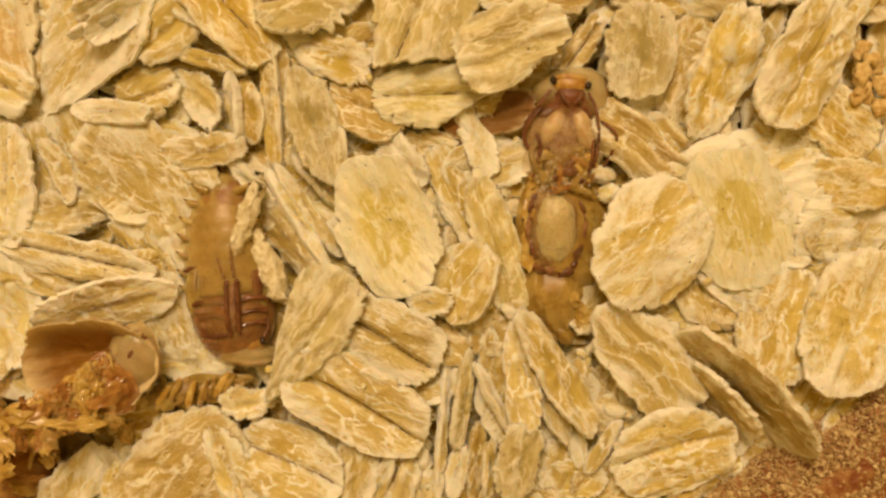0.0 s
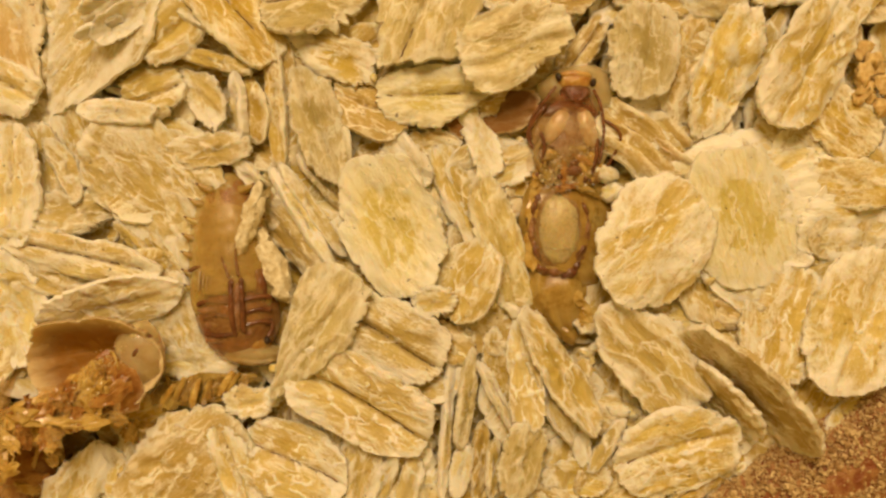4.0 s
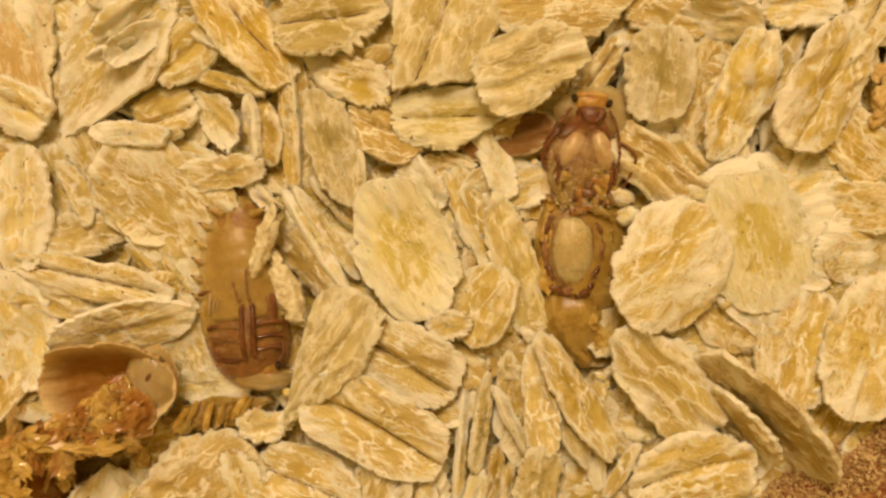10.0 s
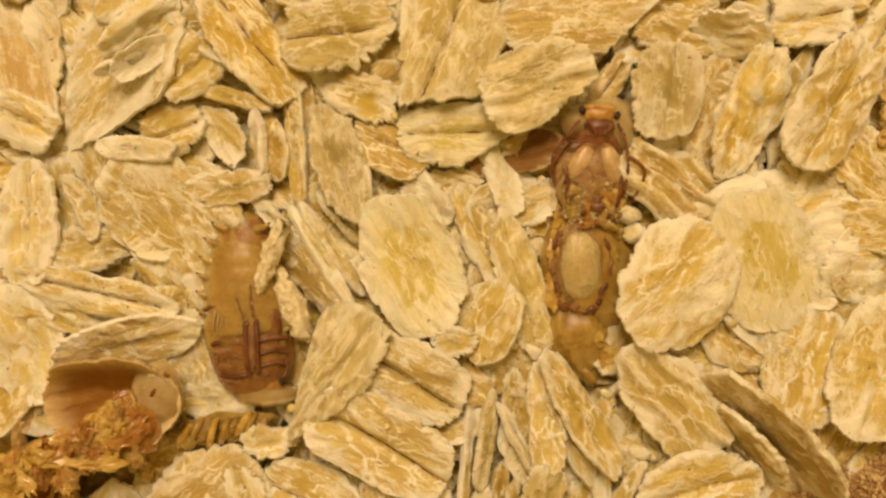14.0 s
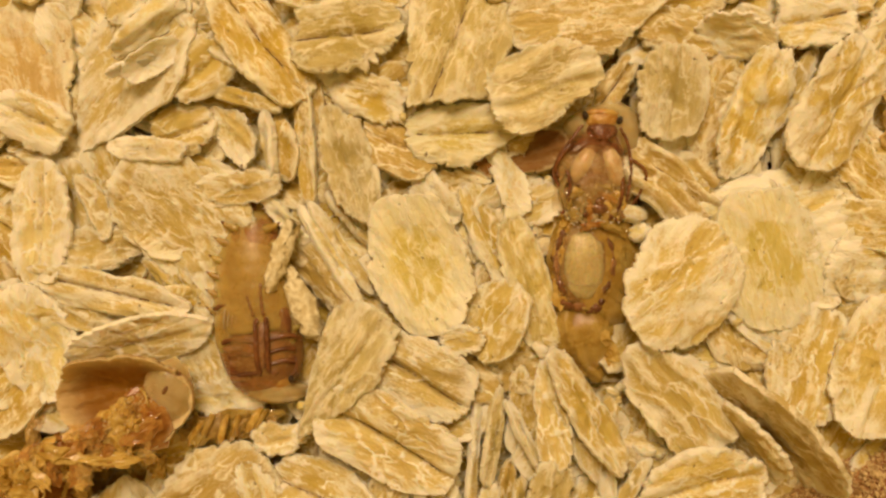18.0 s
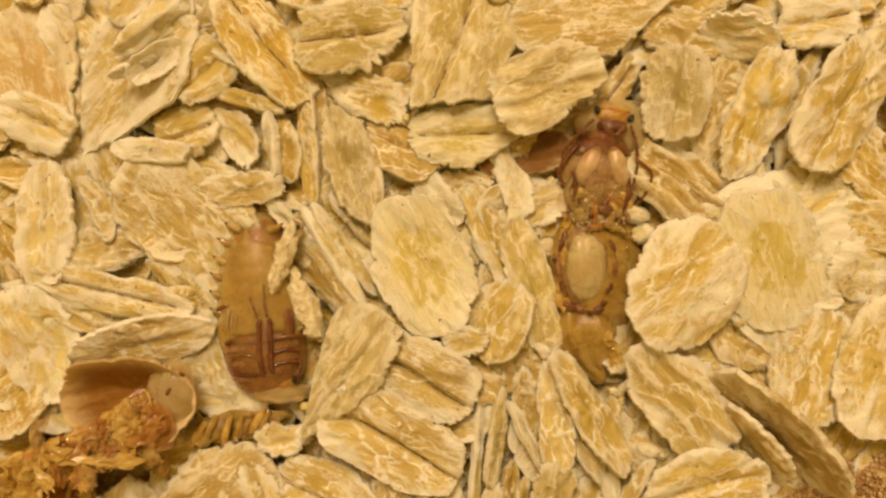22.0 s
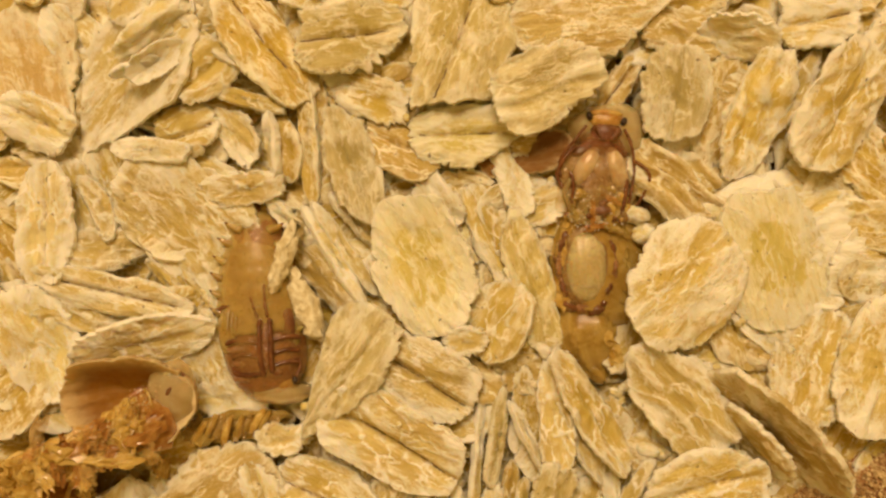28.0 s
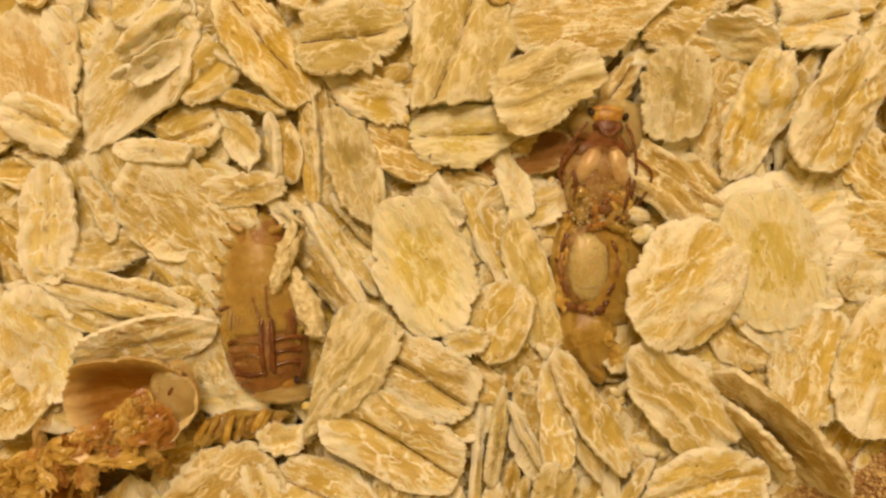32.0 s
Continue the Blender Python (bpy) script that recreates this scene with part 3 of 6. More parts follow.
oat(-17.82, 7.48, 3.3, 6.62, 2.47, 4, k="c", bend=-0.25)
oat(-22.43, 8.68, 2.4, 8.34, 3.34, -10, k="p", rag=0.1)
oat(-32.83, 4.63, 3.1, 9.39, 4.96, 86, -6, k="p", cr=1, n=2.4)
oat(-30.55, 6.81, 2.4, 5.98, 2.87, -72, k="c")
oat(-28.91, 5.89, 3.0, 5.41, 1.77, -64, -20, k="c", bend=0.45)
oat(-27.91, 2.75, 2.5, 7.64, 3.44, 2, k="c", n=2.55, rag=0.07, cut=((-62, 1.53),))
oat(-22.24, 5.45, 2.8, 11.63, 8.93, -42, k="c", n=2.3, rag=0.08, cut=((102, 3.90), (-8, 5.00),))
oat(-20.40, 1.06, 2.5, 6.69, 4.20, -66, k="p", n=2.25)
oat(-23.63, 0.27, 2.3, 4.79, 1.03, -48, 25, k="c", th=0.7)
oat(-22.49, 0.70, 2.4, 5.21, 1.11, -52, 25, k="c", th=0.7)
oat(-27.80, -0.59, 3.0, 12.35, 3.21, -12, 8, k="c", cr=1, bend=-0.12, rag=0.06)
oat(-30.98, -2.00, 2.4, 9.56, 2.68, -18, k="c")
oat(-0.91, 11.49, 2.8, 9.02, 5.03, -1, k="t", cr=1, n=2.35, ribs=0.05, cut=((-54, 2.29),))
oat(-9.50, 9.17, 3.5, 9.50, 3.70, -72, -12, k="k", cr=2, n=2.25)
oat(-5.78, 10.67, 2.9, 7.11, 4.65, -24, -10, k="g", cr=1)
oat(-8.05, 14.45, 2.6, 7.15, 3.72, -20, k="c", rag=0.1, cut=((10, 2.81),))
oat(-12.93, 11.19, 2.7, 10.83, 1.44, -86, 20, k="g", th=0.9, n=2.55)
oat(-12.13, 11.49, 2.2, 10.28, 1.71, -85, k="g", th=0.8)
oat(-9.96, 18.85, 3.3, 9.05, 5.83, 8, k="k", cr=1, n=2.45, rag=0.1, cut=((-50, 2.94), (162, 3.87),))
oat(-10.14, 22.57, 2.8, 10.92, 3.80, 0, k="c", rag=0.08)
oat(-1.40, 19.26, 3.2, 13.71, 8.40, 72, k="k", cr=1, n=2.4, cut=((108, 3.79), (-157, 5.31),))
oat(5.13, 14.97, 4.3, 9.01, 6.28, 20, k="k", rimw=0.4, n=2.3, rag=0.07, cup=-0.05, cut=((-92, 2.98), (-69, 2.40),))
oat(8.43, 20.72, 3.3, 13.02, 6.62, 3, 4, k="g", n=2.3, cut=((-48, 3.45),))
oat(-5.81, 7.19, 1.9, 3.78, 2.52, 10, k="g")
oat(-3.00, 6.73, 2.6, 5.00, 2.86, -50, k="p", n=2.4)
oat(-1.29, 7.83, 1.9, 4.99, 2.42, 0, k="g")
oat(2.55, 8.51, 2.3, 6.78, 2.61, -72, k="p", rag=0.1)
oat(4.60, 6.22, 2.1, 4.71, 3.04, 30, k="p", rag=0.1)
oat(1.00, 4.09, 2.2, 8.88, 3.03, -66, k="c", cr=2)
oat(-0.40, 4.22, 1.7, 5.00, 2.37, -70, k="c")
oat(4.07, 0.27, 2.6, 11.67, 3.43, -73, 6, k="k", rag=0.09, cr=2)
oat(1.21, 0.44, 2.0, 4.72, 2.62, 70, k="g")
oat(14.76, 14.81, 3.3, 7.42, 5.56, 86, k="k", n=2.3, cr=2)
oat(10.64, 15.60, 2.4, 5.35, 2.01, 56, k="g", cr=1)
oat(18.48, 13.93, 2.1, 9.16, 4.40, 80, k="g", rag=0.1)
oat(21.03, 13.33, 3.1, 10.54, 4.34, 68, k="c", n=2.5, rag=0.06, ribs=0.03)
oat(26.90, 13.87, 3.7, 11.19, 5.93, 60, k="c", n=2.4, cr=2, cut=((-135, 4.68),))
oat(24.18, 15.17, 2.6, 7.23, 1.70, 62, k="c")
oat(19.46, 19.08, 3.5, 5.98, 3.70, -12, 42, k="p", th=0.45, rag=0.09)
oat(20.57, 20.32, 3.9, 3.16, 1.83, -20, k="p", rag=0.12)
oat(25.38, 20.63, 3.3, 6.71, 4.94, 8, k="p", cr=1, rag=0.1, n=2.45)
oat(15.47, 19.43, 2.7, 6.66, 4.00, -12, k="g", rag=0.08)
oat(15.23, 21.93, 2.0, 7.86, 3.15, 5, k="g")
oat(30.11, 9.57, 2.6, 6.67, 5.05, -42, k="g", rag=0.08)
oat(31.22, 19.44, 2.9, 7.11, 3.32, 60, k="c", cr=1)
oat(14.92, 8.02, 2.7, 8.18, 5.71, -36, -8, k="g", cr=1, wr=0.1, n=2.35)
oat(23.05, 4.79, 2.9, 13.65, 8.82, 12, k="p", n=2.3, cup=0.05)
oat(22.46, 2.66, 3.3, 11.57, 9.36, -74, k="t", n=2.3, egg=0.1, rag=0.035, cut=((172, 4.96), (94, 4.20),))
oat(15.17, 0.50, 4.7, 9.85, 8.42, 48, k="c", n=2.3, rag=0.06, cup=0.05, cut=((127, 4.19),))
oat(30.12, 1.66, 2.6, 7.62, 4.96, 4, k="p", n=2.45, rag=0.07)
oat(30.59, 4.85, 2.9, 7.11, 3.89, -4, k="g")
oat(26.83, 7.29, 2.3, 7.82, 3.65, -40, k="c")
oat(-4.20, 1.70, 3.6, 10.79, 7.61, -63, k="t", n=2.35, rimw=0.45, cup=-0.04, rag=0.05, cut=((243, 3.85),))
oat(1.59, -2.51, 3.1, 6.73, 4.78, 66, k="c", n=2.3, rag=0.03)
oat(-0.94, -3.95, 3.6, 3.26, 2.18, 8, k="p", rag=0.14)
oat(-10.92, 2.20, 3.1, 9.07, 1.14, -58, -30, k="p", th=0.95, n=2.55)
oat(-10.25, 2.92, 2.8, 8.48, 1.27, -56, -30, k="c", th=0.9, n=2.55)
oat(-9.60, 5.15, 2.4, 5.34, 1.28, -48, -30, k="c", th=0.8)
oat(-11.78, 0.78, 2.4, 9.32, 3.16, -50, 30, k="g", n=2.45)
oat(-14.46, 5.10, 2.6, 5.32, 1.36, -46, 10, k="p", th=0.8)
oat(-7.98, -0.27, 1.9, 4.73, 2.42, -62, k="g")
oat(-33.23, -4.56, 2.8, 9.32, 5.97, -65, k="p", n=2.3, cut=((50, 2.65),))
oat(-25.47, -4.21, 3.0, 11.38, 4.29, 13, 24, k="c", th=0.6, n=2.35, cup=-0.06, rag=0.06)
oat(-20.56, -5.03, 2.3, 7.35, 4.41, -62, k="c", rag=0.08, n=2.35)
oat(-18.98, -8.82, 2.0, 5.80, 3.27, -4, k="p", n=2.45)
oat(-19.07, -11.95, 1.7, 7.95, 3.29, -10, k="c")
oat(-32.81, -8.60, 2.0, 5.80, 2.64, 20, k="g")
oat(-19.78, -16.60, 3.1, 11.37, 7.93, 36, k="g", n=2.25, cut=((114, 3.91),))
oat(-28.21, -18.05, 2.5, 7.68, 4.42, 64, k="p", rag=0.09, cut=((66, 1.80),))
oat(-25.42, -17.74, 2.1, 6.58, 3.26, -62, k="c")
oat(-15.68, -16.82, 3.2, 7.79, 3.20, -66, k="p", cr=1, n=2.35, rag=0.06)
oat(-11.48, -16.42, 2.8, 8.60, 6.50, -28, k="v", n=2.3, cr=1)
oat(-14.60, -11.50, 3.1, 4.46, 2.59, 6, k="p", rag=0.12, cut=((84, 1.10), (-56, 1.44),))
oat(-9.42, -16.30, 2.3, 6.30, 3.25, -60, k="g")
oat(-6.95, -17.54, 2.5, 6.72, 3.65, 82, k="c", n=2.5)
oat(-4.64, -17.56, 2.4, 4.57, 1.44, 70, k="p")
oat(-2.93, -18.28, 2.3, 5.25, 1.89, 75, k="p")
oat(-9.96, -6.63, 4.2, 11.46, 4.67, 57, -12, k="k", egg=0.85, cr=2, n=2.5, wr=0.09, cut=((-72, 2.50),))
oat(-3.98, -6.74, 3.2, 9.34, 5.61, -28, -4, k="v", cr=1, n=2.45, dp=0.8, cut=((8, 4.07),))
oat(-7.04, -4.47, 2.4, 4.33, 2.40, -20, k="c")
oat(-0.60, -6.84, 2.3, 5.77, 3.15, -30, k="g")
oat(-6.38, -11.45, 3.8, 12.08, 6.21, -28, k="v", cr=1, n=2.5, dp=0.8, rag=0.045)
oat(0.00, -12.82, 2.5, 12.43, 0.86, 86, 35, k="p", th=0.8, rag=0.12)
oat(0.95, -8.67, 2.1, 5.90, 1.90, 84, k="k", cr=1)
oat(1.45, -11.46, 2.9, 7.33, 1.53, 82, 35, k="k", th=0.7)
oat(3.75, -11.24, 2.9, 6.18, 0.94, -64, -35, k="p", th=0.8)
oat(3.97, -9.19, 2.1, 6.32, 2.21, -80, k="g")
oat(5.84, -9.60, 3.3, 8.71, 2.67, -84, 10, k="v", n=2.45, egg=0.2)
oat(7.75, -10.61, 2.9, 8.73, 2.30, -68, -20, k="c", rag=0.1, wr=0.06)
oat(8.42, -9.26, 3.6, 10.78, 3.12, -58, -26, k="c", n=2.45, rag=0.08, wr=0.06, cr=2)
oat(9.98, -14.15, 2.3, 4.99, 1.68, -76, k="p", rag=0.12)
oat(5.66, -15.92, 3.4, 6.21, 3.37, 76, k="k", rag=0.1, n=2.4)
oat(2.50, -16.36, 2.1, 6.47, 1.55, 86, 20, k="g")
oat(1.03, -16.86, 2.6, 4.31, 1.73, 80, k="p", rag=0.1)
oat(3.52, -16.71, 2.4, 4.72, 1.12, 84, 30, k="c")
oat(8.54, -16.57, 2.1, 4.74, 2.95, 70, k="c")
oat(9.91, -17.45, 2.2, 5.26, 2.94, 0, k="c")
oat(12.14, -14.91, 2.7, 4.96, 1.28, 58, -20, k="c")
oat(11.74, -17.05, 2.1, 5.27, 2.74, 50, k="g")
oat(7.18, -18.54, 2.0, 5.80, 2.64, 20, k="c")
oat(15.43, -8.60, 3.5, 10.89, 5.84, -49, 6, k="c", wr=0.04, n=2.4, rag=0.07, cr=2, cut=((-39, 4.05), (0, 4.72),))
oat(17.23, -15.24, 3.1, 9.45, 6.69, 17, k="v", cr=1, n=2.35, rag=0.06)
oat(22.33, -10.58, 4.0, 13.80, 8.36, -43, 66, k="g", th=0.75, n=2.3, egg=-0.12, rag=0.05, cup=-0.03)
oat(20.61, -11.62, 3.4, 7.32, 5.32, -44, 62, k="g", th=0.6, rag=0.06)
oat(23.93, -15.59, 1.7, 6.89, 2.86, 16, k="g")
oat(22.43, -17.19, 1.9, 4.01, 1.37, -8, k="c")
oat(19.37, -18.03, 2.0, 5.80, 2.21, 35, k="g", cr=1)
oat(25.21, -5.71, 2.9, 9.30, 6.11, 74, k="v", rag=0.1, n=2.3)
oat(30.29, -5.45, 4.3, 11.15, 7.57, 72, k="c", n=2.3, rag=0.05, cr=2)
oat(21.52, -3.36, 3.0, 6.07, 1.79, -36, k="p", rag=0.1)
oat(20.23, -4.47, 2.4, 7.21, 3.17, -8, k="g")
oat(17.63, -5.09, 2.6, 5.75, 2.40, -20, k="c")
oat(28.32, -12.17, 1.9, 6.87, 4.54, 60, k="g")
oat(31.16, -11.77, 2.6, 6.85, 1.80, 40, k="c")
oat(29.46, -1.25, 2.4, 5.77, 3.37, 20, k="c")
oat(-14.93, 7.66, 1.9, 6.34, 3.17, -30, k="g")
oat(-17.17, 15.46, 1.9, 6.87, 3.70, -20, k="g")
oat(-33.24, 20.96, 1.9, 6.34, 3.17, 20, k="g")
oat(-21.48, 13.68, 1.9, 6.34, 3.70, 30, k="g")
oat(-7.23, 18.16, 1.9, 6.87, 3.70, 20, k="g")
oat(3.18, 20.88, 1.9, 6.34, 3.17, 70, k="g")
oat(2.81, 11.72, 1.9, 6.34, 3.17, 0, k="g")
oat(20.20, 15.80, 1.9, 6.34, 3.70, 60, k="g")
oat(26.77, 9.75, 1.9, 6.87, 3.17, -30, k="g")
oat(29.39, 7.60, 1.9, 6.34, 3.17, 40, k="g")
oat(17.62, 7.93, 1.9, 4.76, 2.64, 20, k="g")
oat(12.41, 4.42, 1.9, 4.76, 3.17, 40, k="g")
oat(28.53, 0.20, 1.9, 5.28, 3.17, 0, k="g")
oat(-21.31, -1.47, 1.9, 5.81, 3.17, -30, k="g")
oat(-26.98, 4.75, 1.9, 7.40, 3.70, 0, k="g")
oat(-7.48, -2.23, 1.9, 7.40, 3.17, -30, k="g")
oat(-4.51, 4.72, 1.9, 6.34, 4.76, 0, k="g")
oat(-11.55, 16.38, 1.9, 5.81, 3.17, -60, k="g")
oat(11.58, -3.83, 1.9, 5.81, 3.17, 60, k="g")
oat(5.88, 6.10, 1.9, 4.76, 2.64, 60, k="g")
oat(-9.79, -8.70, 1.9, 5.87, 3.20, 40, k="g")
oat(3.32, -6.51, 1.9, 6.40, 3.20, 0, k="g")
oat(12.94, -13.07, 1.9, 6.40, 3.20, -20, k="g")
oat(23.43, -7.39, 1.9, 6.40, 3.20, -30, k="g")
oat(-3.67, -17.45, 1.9, 6.40, 3.73, 40, k="g")
oat(6.82, -14.82, 1.9, 5.33, 3.20, 50, k="g")
oat(11.19, -11.32, 1.9, 6.40, 3.20, -60, k="g")
oat(26.93, -9.14, 1.9, 5.87, 3.20, 40, k="g")
oat(-23.35, -13.07, 1.9, 5.33, 3.20, 20, k="g")
oat(20.37, -13.95, 1.9, 6.40, 3.20, 0, k="g")
oat(-12.67, -5.17, 1.8, 5.26, 3.26, 60, k="g")
oat(3.42, 10.36, 2.0, 7.86, 3.67, 10, k="b")
oat(-32.84, 10.26, 2.0, 6.29, 3.15, -10, k="c")
oat(-20.47, 14.46, 2.0, 7.86, 4.19, -10, k="g")
# cupped flake; the shadow inside its rim is painted by kind b
oat(-26.06, -8.14, 3.5, 9.92, 7.42, 6, 16, 0, k="b", cup=-.32, rag=.03, th=.7, n=2.4, rimw=.45)

# where the scraps and animals lie, in millimetres
RESTING = (-15.98, -1.24, 1.2)
WAKING = (9.22, 6.02, 1.3)
SKIN = (8.59, -4.02, 1.2)
SHELL = (-26.38, -10.2, 3.7)
RIBBED = (-18.33, -10.39, 2.6)
SCRAP = (-23.73, -13.75, 1.6)
CORNER = (-32.43, -17.48, 1.2)
CRUSTED = (29.97, -17.79, 1.6)
CRUMB = (31.87, 12.52, 2.8)
DARKSIDE = (5.07, 10.32, -0.2)


# ---- animals and scraps; sizes in units of 1/22.4 millimetre ----
UNIT = 0.07 / 1568


def place(name, x, y, z, label, category, group=""):
    """An empty at the foot of a thing; x, y, z in millimetres."""
    ob = new(name)
    ob.empty_display_size = 0.002
    ob.location = (x * MM, y * MM, z * MM)
    return tagged(ob, label, category, group)


def loft(name, stations, material, sides=20, rough=0.0, freq=0.12, seed=0, sharp=1.0, flat=False):
    """A body through stations (x, y, half width, z of the middle, half height); rings stand across its line."""
    n = len(stations)
    mid = [Vector((s[0], s[1])) for s in stations]
    verts, faces = [], []
    for i, (x, y, w, zc, h) in enumerate(stations):
        d = mid[min(i + 1, n - 1)] - mid[max(i - 1, 0)]
        d = d.normalized() if d.length > 1e-6 else Vector((0, 1))
        across = Vector((d.y, -d.x))
        for k in range(sides):
            a = 2 * math.pi * k / sides
            ca, sa = math.cos(a), math.sin(a)
            cw = math.copysign(abs(ca) ** sharp, ca)
            v = Vector((x + across.x * w * cw, y + across.y * w * cw, zc + h * sa))
            if rough:
                q = v * freq + Vector((seed * 7.3, seed * 3.1, 0))
                v += noise.noise_vector(q) * rough + noise.noise_vector(q * 2.7) * rough * 0.45
            verts.append(v * UNIT)
    for i in range(n - 1):
        for k in range(sides):
            j = (k + 1) % sides
            o = i * sides
            faces.append((o + k, o + j, o + sides + j, o + sides + k))
    faces.append(tuple(range(sides))[::-1])
    faces.append(tuple((n - 1) * sides + k for k in range(sides)))
    me = link_mesh(name, verts, faces, material, not flat)
    for p in me.polygons[-2:]:
        p.use_smooth = False
    return me


def oval(name, x, y, z, rx, ry, rz, turn, material, rough=0.0, freq=0.12, seed=0, sides=20):
    """A rounded lump, long way along its turn (degrees)."""
    c, s = math.cos(radians(turn)), math.sin(radians(turn))
    st = []
    for i in range(11):
        t = -math.cos(math.pi * (0.04 + 0.92 * i / 10))
        f = math.sqrt(max(0.0, 1 - t * t))
        st.append((x + c * t * rx, y + s * t * rx, ry * f, z, rz * f))
    return loft(name, st, material, sides, rough, freq, seed)


def tube(name, points, r0, r1, material, bead=0.0, beads=0, steps=5, sides=9, rough=0.8):
    """A limb along points (x, y, z), smoothed, from radius r0 to r1, beaded if asked."""
    p = [Vector(q) for q in points]
    line = []
    for i in range(len(p) - 1):
        a, b, c, d = p[max(i - 1, 0)], p[i], p[i + 1], p[min(i + 2, len(p) - 1)]
        m = max(steps, int(3 * beads / max(1, len(p) - 1)))
        for k in range(m):
            t = k / m
            line.append(0.5 * (2 * b + (c - a) * t + (2 * a - 5 * b + 4 * c - d) * t * t + (3 * b - a - 3 * c + d) * t ** 3))
    line.append(p[-1])
    verts, faces, n = [], [], len(line)
    for i, q in enumerate(line):
        d = (line[min(i + 1, n - 1)] - line[max(i - 1, 0)]).normalized()
        u = d.cross(Vector((0, 0, 1)))
        u = u.normalized() if u.length > 1e-4 else Vector((1, 0, 0))
        v = u.cross(d)
        t = i / (n - 1)
        r = r0 + (r1 - r0) * t
        if beads:
            r *= 1 - bead + bead * abs(math.sin(math.pi * beads * t))
        if i in (0, n - 1):
            r *= 0.45
        for k in range(sides):
            a = 2 * math.pi * k / sides
            w = q + (u * math.cos(a) + v * math.sin(a)) * r
            w += noise.noise_vector(w * 0.16) * min(rough, r * 0.4)
            verts.append(w * UNIT)
    for i in range(n - 1):
        for k in range(sides):
            j, o = (k + 1) % sides, i * sides
            faces.append((o + k, o + sides + k, o + sides + j, o + j))
    faces.append(tuple(range(sides)))
    faces.append(tuple((n - 1) * sides + k for k in range(sides))[::-1])
    return link_mesh(name, verts, faces, material)


def shard(name, x, y, z, L, W, turn, tip, material, seed, curl=0.25):
    """A thin torn piece of shed skin: ragged sheet with thickness, curled and creased."""
    rng = np.random.default_rng(seed)
    nx, ny = 10, 7
    rot = Euler((radians(tip[0]), radians(tip[1]), radians(turn))).to_matrix()
    top, bot = [], []
    ph = rng.uniform(0, 6.3, 4)
    for j in range(ny):
        for i in range(nx):
            u, v = i / (nx - 1) * 2 - 1, j / (ny - 1) * 2 - 1
            e = 1 + 0.16 * math.sin(3 * u + ph[0]) * abs(v) + rng.normal(0, 0.10) * abs(v) ** 3
            g = 1 + 0.16 * math.sin(4 * v + ph[1]) * abs(u) + rng.normal(0, 0.10) * abs(u) ** 3
            q = Vector((u * L / 2 * g * (1 - 0.10 * v * v), v * W / 2 * e * (1 - 0.12 * u * u), 0))
            q.z = curl * W * (1 - v * v) * 0.5 + 0.07 * W * math.sin(5 * u + ph[2]) + 0.06 * W * math.sin(7 * v + 4 * u + ph[3]) + rng.normal(0, 0.040) * W
            for lst, dz in ((top, 1.0), (bot, -1.0)):
                w = rot @ (q + Vector((0, 0, dz)))
                lst.append(((w.x + x) * UNIT, (w.y + y) * UNIT, (w.z + z) * UNIT))
    m = nx * ny
    faces = []
    for j in range(ny - 1):
        for i in range(nx - 1):
            a = j * nx + i
            faces.append((a, a + 1, a + nx + 1, a + nx))
            faces.append((m + a, m + a + nx, m + a + nx + 1, m + a + 1))
    ring = [i for i in range(nx)] + [j * nx + nx - 1 for j in range(1, ny)]
    ring += [(ny - 1) * nx + i for i in range(nx - 2, -1, -1)] + [j * nx for j in range(ny - 2, 0, -1)]
    for k in range(len(ring)):
        a, b = ring[k], ring[(k + 1) % len(ring)]
        faces.append((b, a, m + a, m + b))
    return link_mesh(name, top + bot, faces, material, False)


def grains(name, spots, material, seed):
    """Many small angular crumbs in one mesh: spots of (x, y, z, size)."""
    rng = np.random.default_rng(seed)
    verts, faces = [], []
    base = [(1, 0, 0), (-1, 0, 0), (0, 1, 0), (0, -1, 0), (0, 0, 1), (0, 0, -1)]
    tri = [(0, 2, 4), (2, 1, 4), (1, 3, 4), (3, 0, 4), (2, 0, 5), (1, 2, 5), (3, 1, 5), (0, 3, 5)]
    for x, y, z, r in spots:
        m = Euler(tuple(rng.uniform(0, 6.3, 3))).to_matrix()
        o = len(verts)
        for b in base:
            v = m @ (Vector(b) * r * rng.uniform(0.6, 1.25))
            verts.append(((v.x + x) * UNIT, (v.y + y) * UNIT, (v.z + z) * UNIT))
        faces += [(a + o, b + o, c + o) for a, b, c in tri]
    me = link_mesh(name, verts, faces, material, False)
    return me


